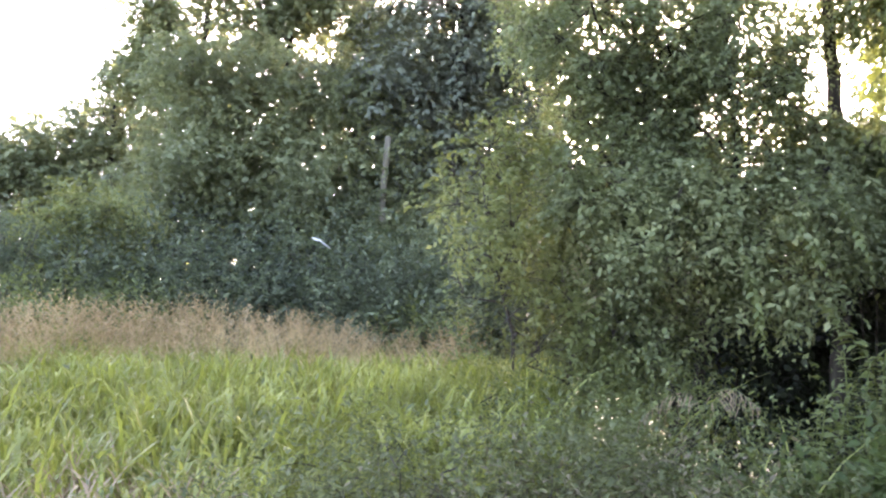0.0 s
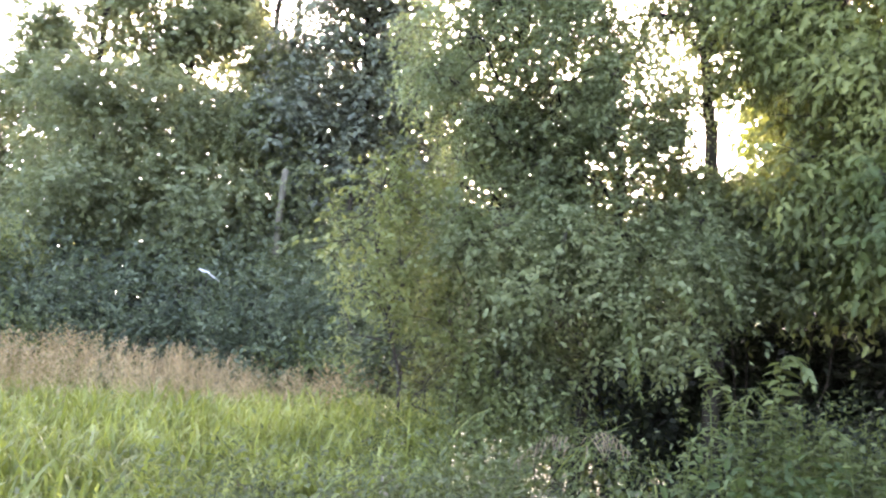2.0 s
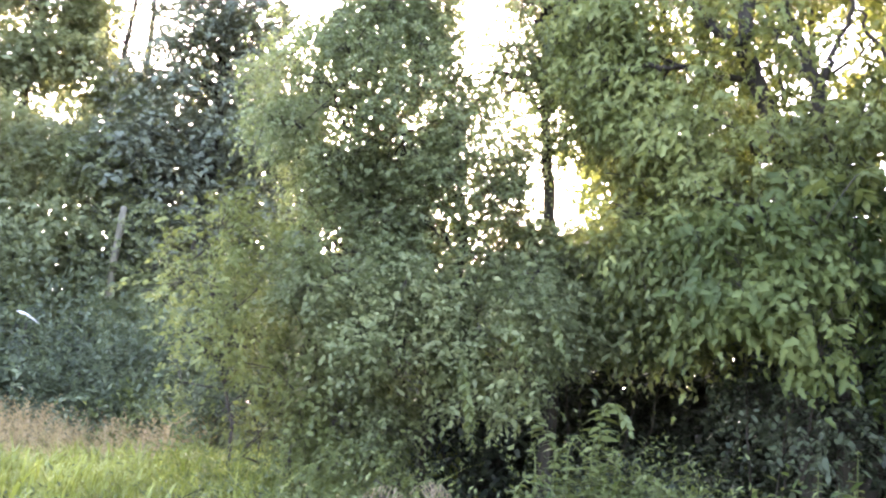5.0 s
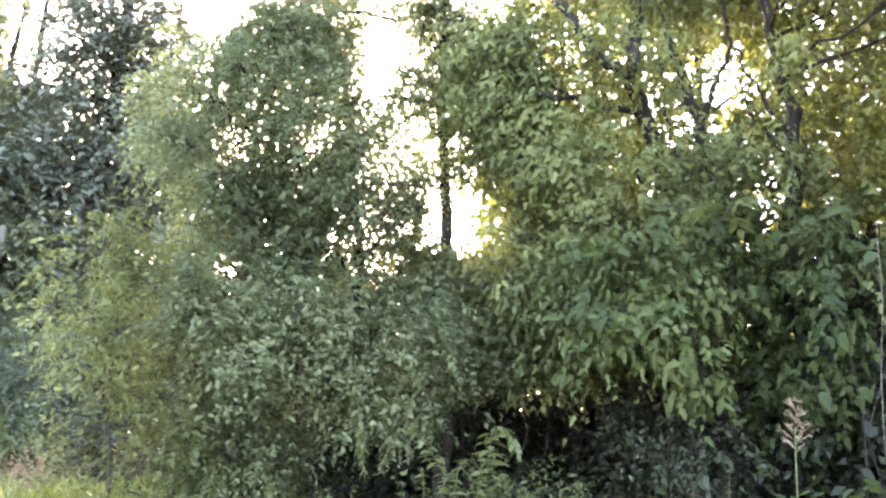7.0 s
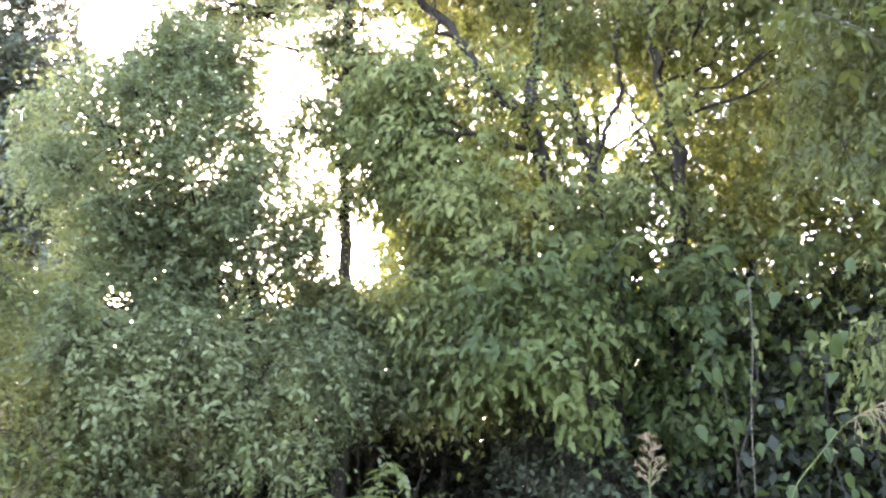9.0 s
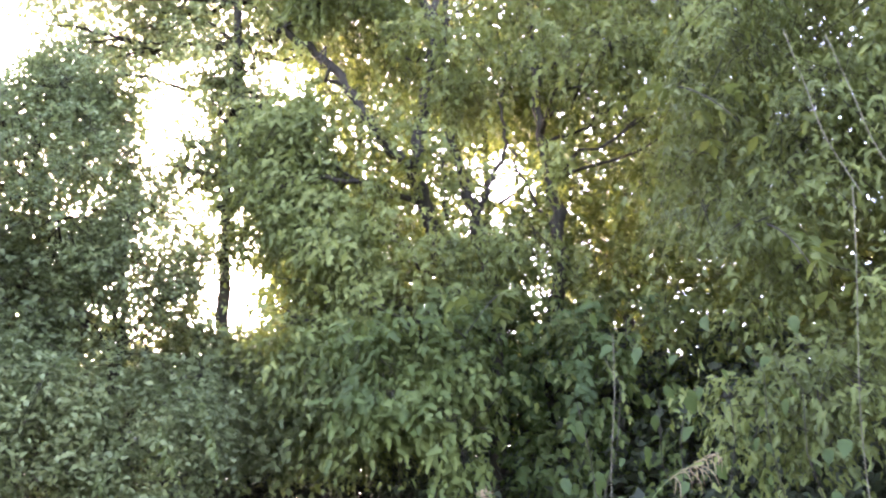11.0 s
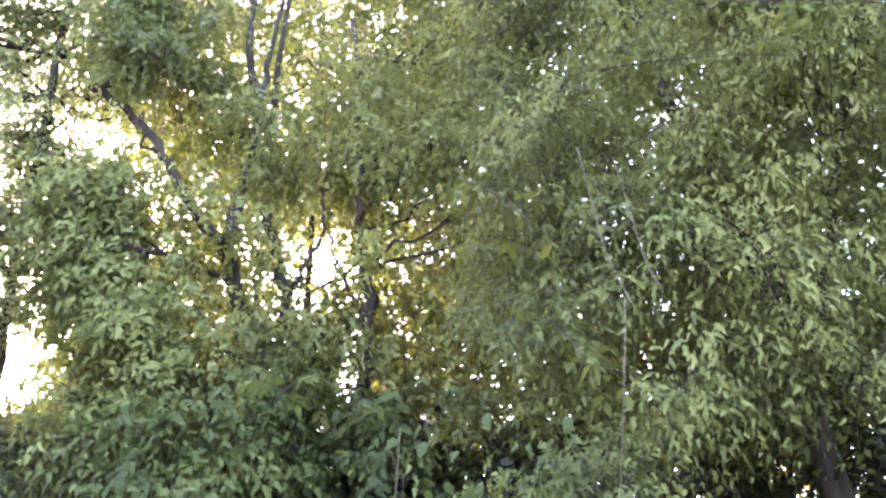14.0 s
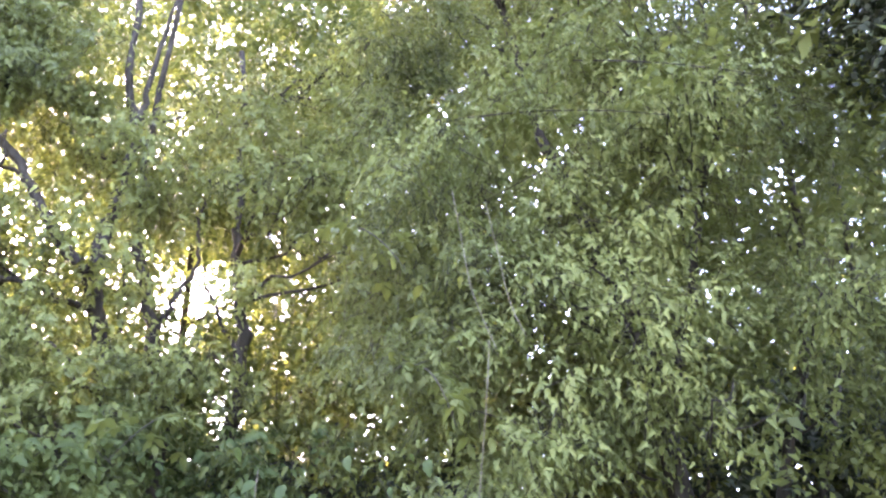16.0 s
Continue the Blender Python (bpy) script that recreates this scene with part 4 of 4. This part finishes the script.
for k, (az, d, top, mat) in enumerate(WEEDS):
    z = CZ + d * math.tan(radians(top))
    shrub("weed_clump", LOOK[mat.name], az, d,
          [(*at(az - 2, 0, d)[:2], z - .22, .24, .24, .22, 1), (*at(az + 2, 0, d + .1)[:2], z - .25, .26, .26, .25, 1), (*at(az, 0, d - .1)[:2], z - .5, .34, .34, .3, 1), (*at(az + 1, 0, d + .2)[:2], z - .85, .36, .36, .35, .6)],
          mat, dict(twigs={M_GREY.name: 460, M_WEED.name: 480, M_BIG.name: 400, M_DRY.name: 260, M_SAPLING.name: 320}[mat.name], per=8, size={M_GREY.name: .032, M_WEED.name: .034, M_BIG.name: .05, M_DRY.name: .026, M_SAPLING.name: .052}[mat.name], width=.52 if mat is M_BIG else .36, droop=-.1, reach=.24, gaps=.2, grain=4.0, clumps=7, six=mat is M_BIG), 70 + k, r=.007, category="weeds", group="weeds along the near edge", twiggy=False)

# ---- single leaves and stalks near the standing place ----
def leaf_mesh(name, mat, outline, fold=0.12, curl=0.25):
    """A leaf along +y, one unit long: outline [(y, half width)] from base to tip, folded along the midrib."""
    n = len(outline)
    rows = [[(-w, y, fold * w - curl * y * y), (0, y, -curl * y * y), (w, y, fold * w - curl * y * y)] for y, w in outline]
    v = np.array(rows).reshape(-1, 3)
    q = np.array([[3 * k + j, 3 * k + j + 1, 3 * k + j + 4, 3 * k + j + 3] for k in range(n - 1) for j in (0, 1)])
    return mesh(name, v, q, mat)


LANCE = [(0, .01), (.15, .16), (.35, .25), (.6, .2), (.82, .09), (1, .005)]
HEART = [(-.1, .1), (0, .22), (.12, .32), (.3, .30), (.42, .36), (.6, .24), (.82, .12), (1, .005)]
TOOTH = [(0, .02), (.16, .16), (.3, .2), (.36, .3), (.5, .22), (.62, .24), (.8, .1), (1, .005)]
L_WEED = [leaf_mesh("leaf", M_WEED, LANCE), leaf_mesh("leaf", M_SAPLING, LANCE, .2, .4)]
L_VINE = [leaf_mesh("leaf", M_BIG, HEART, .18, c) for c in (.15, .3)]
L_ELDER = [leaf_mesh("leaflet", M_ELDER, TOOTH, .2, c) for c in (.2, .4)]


def strap_mesh(name, mat, bend, start=0.08, n=12):
    """A grass blade one unit long that rises along y and arches over towards z."""
    v, y, z = [], 0.0, 0.0
    for k in range(n + 1):
        s = k / n
        a = start + bend * s**2.6
        w = 0.0062 * (1 - s**3) * (0.55 + 0.7 * s) + 0.0002
        v += [(-w, y, z), (0, y, z - 0.35 * w), (w, y, z)]
        y, z = y + math.cos(a) / n, z + math.sin(a) / n
    q = np.array([[3 * k + j, 3 * k + j + 1, 3 * k + j + 4, 3 * k + j + 3] for k in range(n) for j in (0, 1)])
    return mesh(name, np.array(v), q, mat)


L_STRAP = [strap_mesh("blade", M_WEED if c > 2 else M_GRASS, c) for c in (1.2, 1.9, 2.5)]


def set_leaf(name, data, parent, place, axis, normal, length, rel):
    """Hangs one leaf on a plant whose base is rel."""
    y = Vector(axis).normalized()
    x = y.cross(Vector(normal)).normalized()
    z = x.cross(y)
    ob = part(name, data, parent)
    ob.matrix_basis = Matrix.Translation(Vector(place) - Vector(rel)) @ Matrix((x, y, z)).transposed().to_4x4() @ Matrix.Scale(length, 4)
    return ob


def rod(name, pts, r0, r1, mat, parent, rel, sides=6, label=""):
    pts = np.asarray(pts, float)
    v, q, c = tube(pts - np.asarray(rel), np.linspace(r0, r1, len(pts)), sides)
    return part(name, mesh(name, v, [q, c], mat), parent, label)


def arc(a, b, c, n=12):
    s = np.linspace(0, 1, n)[:, None]
    return (1 - s) ** 2 * np.asarray(a) + 2 * s * (1 - s) * np.asarray(b) + s**2 * np.asarray(c)


def bend(points, n):
    """A smooth line of n points through the points given."""
    pts = np.asarray(points, float)
    s = np.linspace(0, len(pts) - 1, n)
    fine = np.stack([np.interp(s, np.arange(len(pts)), pts[:, k]) for k in range(3)], 1)
    for _ in range(5):
        fine[1:-1] = (fine[:-2] + 2 * fine[1:-1] + fine[2:]) / 4
    return fine


def weed_stalk(points, seed, bare=.3, size=.06, label="arching leafy weed stalk with paired drooping leaves", stem_r=.005, step=.028):
    rng = np.random.default_rng(seed)
    pts = bend(points, 44)
    b = pts[0]
    t = thing("weed_stalk", b, label, "weed", "leafy stalks before the dark hollow")
    rod("stem", pts, stem_r, .0015, M_WEED, t, b)
    along = np.concatenate([[0], np.cumsum(np.linalg.norm(np.diff(pts, axis=0), axis=1))])
    s, k = along[-1] * bare, 0
    while s < along[-1]:
        p = np.array([np.interp(s, along, pts[:, c]) for c in range(3)])
        i = min(42, int(np.searchsorted(along, s)))
        ax = unit(pts[i + 1] - pts[i])
        a0 = k * 1.3 + rng.uniform(-.4, .4)
        left = along[-1] - s
        for j in (0, 1):
            o = np.array([math.cos(a0 + j * math.pi), math.sin(a0 + j * math.pi), 0])
            set_leaf("leaf", L_WEED[(k + j) % 3 == 0], t, p, o + ax * .45 + np.array([0, 0, -.15 - rng.uniform(0, .4)]), np.array([0, 0, 1.0]) + rng.normal(0, .3, 3), size * rng.uniform(.75, 1.15) * min(1, .35 + left * 3), b)
        s += step
        k += 1


weed_stalk([foot(20.5, 3.9), at(20.3, -9, 3.9), at(19.8, -1.5, 3.9), at(18, 1, 3.9), at(16.8, 2.5, 3.9)], 500, .3, .085, step=.02)
weed_stalk([foot(21.8, 3.9), at(22, -8, 3.9), at(22.2, -2, 3.9), at(22.6, 2.2, 3.9), at(23.6, 2.2, 3.9), at(24.6, 0, 3.85)], 501, .3, .085, step=.02)
weed_stalk([at(12.8, 6, 4.9), at(13.4, 2.5, 4.6), at(14, -1.8, 4.4)], 503, .1, .06, "leafy tree spray hanging into the hollow", .004)
weed_stalk([at(16, 8.5, 4.9), at(17, 6, 4.7), at(18.4, 3.4, 4.6)], 504, .1, .06, "leafy tree spray hanging into the hollow", .004)
weed_stalk([at(18.5, 10, 4.9), at(19.8, 7, 4.7), at(20.5, 4.2, 4.6)], 512, .1, .06, "leafy tree spray hanging into the hollow", .004)
rng = np.random.default_rng(505)
for k in range(20):
    az = 15.5 + 15.5 * (k + rng.uniform(0, .9)) / 20
    top = float(np.interp(az, (15, 18, 24, 27, 31), (-3.4, -.6, .2, -1.2, -4.2))) + rng.uniform(-2.2, .6)
    d, lean = rng.uniform(3.5, 4.0), rng.uniform(-1.6, 1.6)
    weed_stalk([foot(az, d), at(az, -8, d), at(az + lean * .3, top - 1.2, d), at(az + lean, top, d), at(az + lean * 1.8, top - rng.uniform(-.3, 1.2), d)], 513 + k, .3, rng.uniform(.045, .065))
for k, (az, top) in enumerate(((35.5, -1.6), (37.8, -.2), (36.6, -2.6), (39.6, -2))):
    weed_stalk([foot(az, 3.5), at(az, -7, 3.5), at(az + .4, top, 3.45)], 540 + k, .4, .06)


def grass_tuft(az, d, height, n, seed, name="grass_tuft", label="tuft of broad green arching grass blades", data=None, spread=.5):
    rng = np.random.default_rng(seed)
    b = foot(az, d)
    t = thing(name, b, label, "grass", "grass tufts along the near edge")
    for k in range(n):
        a, l = rng.uniform(0, 6.28), rng.uniform(.05, spread * .6)
        o = np.array([math.cos(a), math.sin(a), 0])
        m = data or L_STRAP[k % 3]
        set_leaf("blade", m, t, b + o * .05, np.array([0, 0, 1.0]) + o * l, o, height * rng.uniform(.86, 1.08), b)


for k, (az, d, h, n) in enumerate(((15.3, 3.3, 1.36, 18), (14.2, 3.2, 1.2, 12), (9, 2.9, 1.4, 10), (3, 4.5, 1.75, 14), (1.6, 4.4, 1.4, 8), (-3.3, 4.2, 1.75, 5), (-6, 4.4, 1.5, 16), (-9, 4.6, 1.5, 16), (20.5, 2.9, 1.35, 10), (5.6, 3.1, 1.45, 5), (-22, 3.0, 1.1, 16), (-27, 3.0, 1.15, 16), (52.5, 1.55, 1.45, 7), (24, 2.9, 1.1, 8))):
    grass_tuft(az, d, h, n, 540 + k)


def panicle_stalk(az, d, el, head, seed, lean, label, droop=0.0, rows=16):
    rng = np.random.default_rng(seed)
    b = foot(az, d)
    tip = at(az, el, d)
    t = thing("seed_stalk", b + np.array([-lean, 0, 0]), label, "grass", "seeding grass stalks")
    b = b + np.array([-lean, 0, 0])
    b[2] = ground_z(b[0], b[1])
    t.location = [float(c) for c in b]
    pts = arc(b, np.array([b[0] * .6 + tip[0] * .4, b[1] * .6 + tip[1] * .4, tip[2] * .95]), tip, 14)
    rod("stem", pts, .003, .0012, M_WEED, t, b)
    way = unit(pts[-1] - pts[-3])
    v, f = panicles(rng, (tip - way * .3)[None], (tip + way * head * .5 + np.array([0, 0, -droop]))[None], np.array([head]), rows, .5)
    part("seed_head", mesh("seed_head", v - b, f, M_STRAW), t, "feathery straw-coloured seed head")
    for k in range(3):
        i = 4 + 2 * k
        a = rng.uniform(0, 6.28)
        o = np.array([math.cos(a), math.sin(a), 0])
        set_leaf("blade", L_STRAP[k], t, pts[i], o * .7 + np.array([0, 0, .8]), o - np.array([0, 0, .6]), rng.uniform(.3, .45), b)


panicle_stalk(42, 1.55, 2.6, .085, 561, .03, "thin grass stalk with an open straw seed head", rows=34)


def drooping_head(root, points, seed, scale=1.0):
    rng = np.random.default_rng(seed)
    pts = bend([root, *points], 30)
    b = pts[0]
    t = thing("seed_stalk", b, "arching grass stalk with drooping straw-coloured seed head", "grass", "seeding grass stalks")
    rod("stem", pts, .0035 * scale, .0015 * scale, M_WEED, t, b)
    for k in range(13 if scale == 1 else 19, 30):
        for j in range(1 + k % 2):
            ln = scale * rng.uniform(.07, .15) * (1 if k < 25 else .6)
            away = (pts[min(29, k + 1)] - pts[k - 1])
            e = pts[k] + unit(unit(away) * .55 + np.array([0, 0, -.8]) + rng.normal(0, .22, 3)) * ln
            fine = arc(pts[k], (pts[k] + e) / 2 + unit(away) * .02 + np.array([0, 0, .02]), e, 6)
            v, q, c = tube(fine - b, scale * np.array([.0009, .0015, .002, .002, .0016, .0006]), 5)
            part("seed_spike", mesh("seed_spike", v, [q, c], M_STRAW), t)


drooping_head(foot(9.3, 3.9), [at(9.4, -7, 3.9), at(9.0, -3.8, 3.9), at(6.9, -3.9, 3.6), at(4.9, -5.6, 3.4)], 563)
drooping_head(foot(9.7, 3.9), [at(9.7, -7, 3.9), at(9.9, -3.7, 3.9), at(11.2, -3.4, 3.65), at(12.3, -4.6, 3.5)], 564)
drooping_head(foot(47.3, 1.5), [at(49.3, -0.1, 1.5), at(51.7, 2.5, 1.5), at(53.5, 4.6, 1.5), at(54.8, 5.4, 1.5), at(56.2, 5.9, 1.5)], 562, .4)
panicle_stalk(.8, 3.7, 3.5, .35, 565, .03, "tall thin grass stalk with pale open seed head", .0, 20)

# ---- climbing vine with broad heart-shaped leaves ----
rng = np.random.default_rng(580)
b = foot(51, 3.6)
t = thing("climbing_vine", b, "climbing vine with broad heart-shaped pale green leaves", "vine")
for k in range(7):
    az = 47.2 + 2.1 * k
    pts = wander(rng, foot(az, 3.7), at(az + rng.uniform(-2, 2), rng.uniform(9, 15), 3.5), 12, .05)
    rod("stem", pts, .0028, .0015, M_BARK, t, b)
    for i in range(3, 12):
        for j in range(2):
            p = pts[i] + rng.normal(0, .12, 3)
            face = np.array([-math.sin(radians(az)), -math.cos(radians(az)), .9]) + rng.normal(0, .35, 3)
            set_leaf("leaf", L_VINE[(i + j) % 2], t, p, np.array([rng.normal(0, .6), rng.normal(0, .3), -.8]), face, rng.uniform(.04, .078), b)

# ---- near spray of box elder leaves ----
def elder_spray(pts, seed, n, side_twigs, label):
    rng = np.random.default_rng(seed)
    pts = np.asarray(pts, float)
    t = thing("elder_branch", pts[0], label, "branch", "leafy box elder branches")
    rod("branch", pts, .007, .002, M_BARK, t, pts[0])
    for k in range(side_twigs):
        i = int(len(pts) * (.25 + .75 * k / side_twigs)) - 1
        o = unit(rng.normal(0, 1, 3) * np.array([1, 1, .5]) + np.array([0, 0, -.3]))
        end = pts[i] + o * rng.uniform(.15, .3)
        tw = arc(pts[i], (pts[i] + end) / 2 + np.array([0, 0, .05]), end, 6)
        rod("twig", tw, .004, .0015, M_WEED, t, pts[0], 4)
        for s in range(n):
            p = tw[min(5, 1 + s)] if s < n - 1 else tw[-1]
            ax = unit(rng.normal(0, .6, 3) + o * .5 + np.array([0, 0, -.5]))
            lat = unit(np.cross(ax, [0, 0, 1.0]))
            for q, (da, db) in enumerate(((1, 0), (.55, .8), (.55, -.8))):
                set_leaf("leaflet", L_ELDER[(s + q) % 2], t, p + ax * (.05 if q == 0 else .02), ax * da + lat * db, np.array([0, 0, 1.0]) + rng.normal(0, .3, 3), rng.uniform(.06, .095), pts[0])


elder_spray(arc(at(70, 40, 4.4), at(80, 38, 3.9), at(87, 34.5, 3.8), 14), 590, 3, 9, "arching box elder branch with pale pointed leaflets")
elder_spray(arc(at(60, 37, 4.3), at(71, 37, 3.8), at(80, 34, 3.7), 14), 591, 3, 8, "box elder branch with drooping pale green leaflets")
elder_spray(arc(at(52, 30, 4.4), at(55, 31, 3.8), at(58.5, 27, 3.5), 12), 592, 3, 7, "box elder branch with drooping pale green leaflets")
elder_spray(arc(at(58, 20, 4.2), at(60, 21, 3.7), at(62, 16, 3.4), 12), 593, 3, 8, "box elder branch hanging with yellowish leaflets")
elder_spray(arc(at(40, 17, 5.0), at(40, 18, 4.4), at(37.5, 14.5, 4.1), 12), 594, 3, 7, "low box elder branch with fresh green leaflets")


def hanging_vine(points, r, label):
    pts = np.asarray(points, float)
    n = len(pts) * 5
    s = np.linspace(0, len(pts) - 1, n)
    fine = np.stack([np.interp(s, np.arange(len(pts)), pts[:, k]) for k in range(3)], 1)
    for _ in range(6):
        fine[1:-1] = (fine[:-2] + 2 * fine[1:-1] + fine[2:]) / 4
    v, q, c = tube(fine - fine[0], np.full(n, r), 6, np.random.default_rng(5))
    ob = tagged(new("hanging_vine", mesh("hanging_vine", v, [q, c], M_WEATHERED)), label, "vine", "bare hanging vines")
    ob.location = [float(k) for k in fine[0]]


hanging_vine([at(62.4, 32, 3.6), at(63.3, 28, 3.4), at(63.7, 25.2, 3.35), at(64.7, 22.6, 3.3), at(65.4, 20.8, 3.3)], .0018, "pale bare vine stem hanging from the branches")
hanging_vine([at(65, 31, 3.6), at(65.9, 27.6, 3.4), at(66.6, 23.7, 3.3), at(67.6, 21.4, 3.3)], .0018, "pale bare vine stem hanging from the branches")
hanging_vine([at(64.9, 21.5, 3.3), at(64.6, 19, 3.3), at(63.8, 14, 3.3), at(62.9, 8.5, 3.3), at(62.4, 3, 3.3), foot(62.2, 3.3)], .0017, "long pale vine stem hanging to the ground")
hanging_vine([at(48.2, 14, 3.5), at(48.1, 9.8, 3.4), at(47.2, 4, 3.35), foot(46.9, 3.3)], .0014, "long pale vine stem hanging to the ground")
hanging_vine([at(52.5, 31, 4.6), at(52.6, 27, 4.6), at(52.3, 23, 4.6)], .0016, "pale bare vine stem hanging from the branches")

# ---- pale dead trunk and broken branch among the shrubs ----
b = foot(-10.9, 9.35)
t = thing("dead_trunk", b, "pale bare trunk rising from the vines", "tree trunk")
rod("trunk", [b, at(-11.0, 5, 9.3), at(-11.0, 10, 9.3), at(-10.8, 13.6, 9.3)], .05, .036, M_WEATHERED, t, b, 10)
p0, p1 = at(-16.25, 6.1, 7.6), at(-14.9, 5.4, 7.5)
v, q, c = tube(np.array([p0, p0 * .6 + p1 * .4 + np.array([0, 0, .015]), p1]) - p0, [.012, .011, .004], 7)
ob = tagged(new("broken_branch", mesh("broken_branch", v, [q, c], M_PALE)), "short pale broken branch caught in the shrubs", "branch")
ob.location = [float(k) for k in p0]
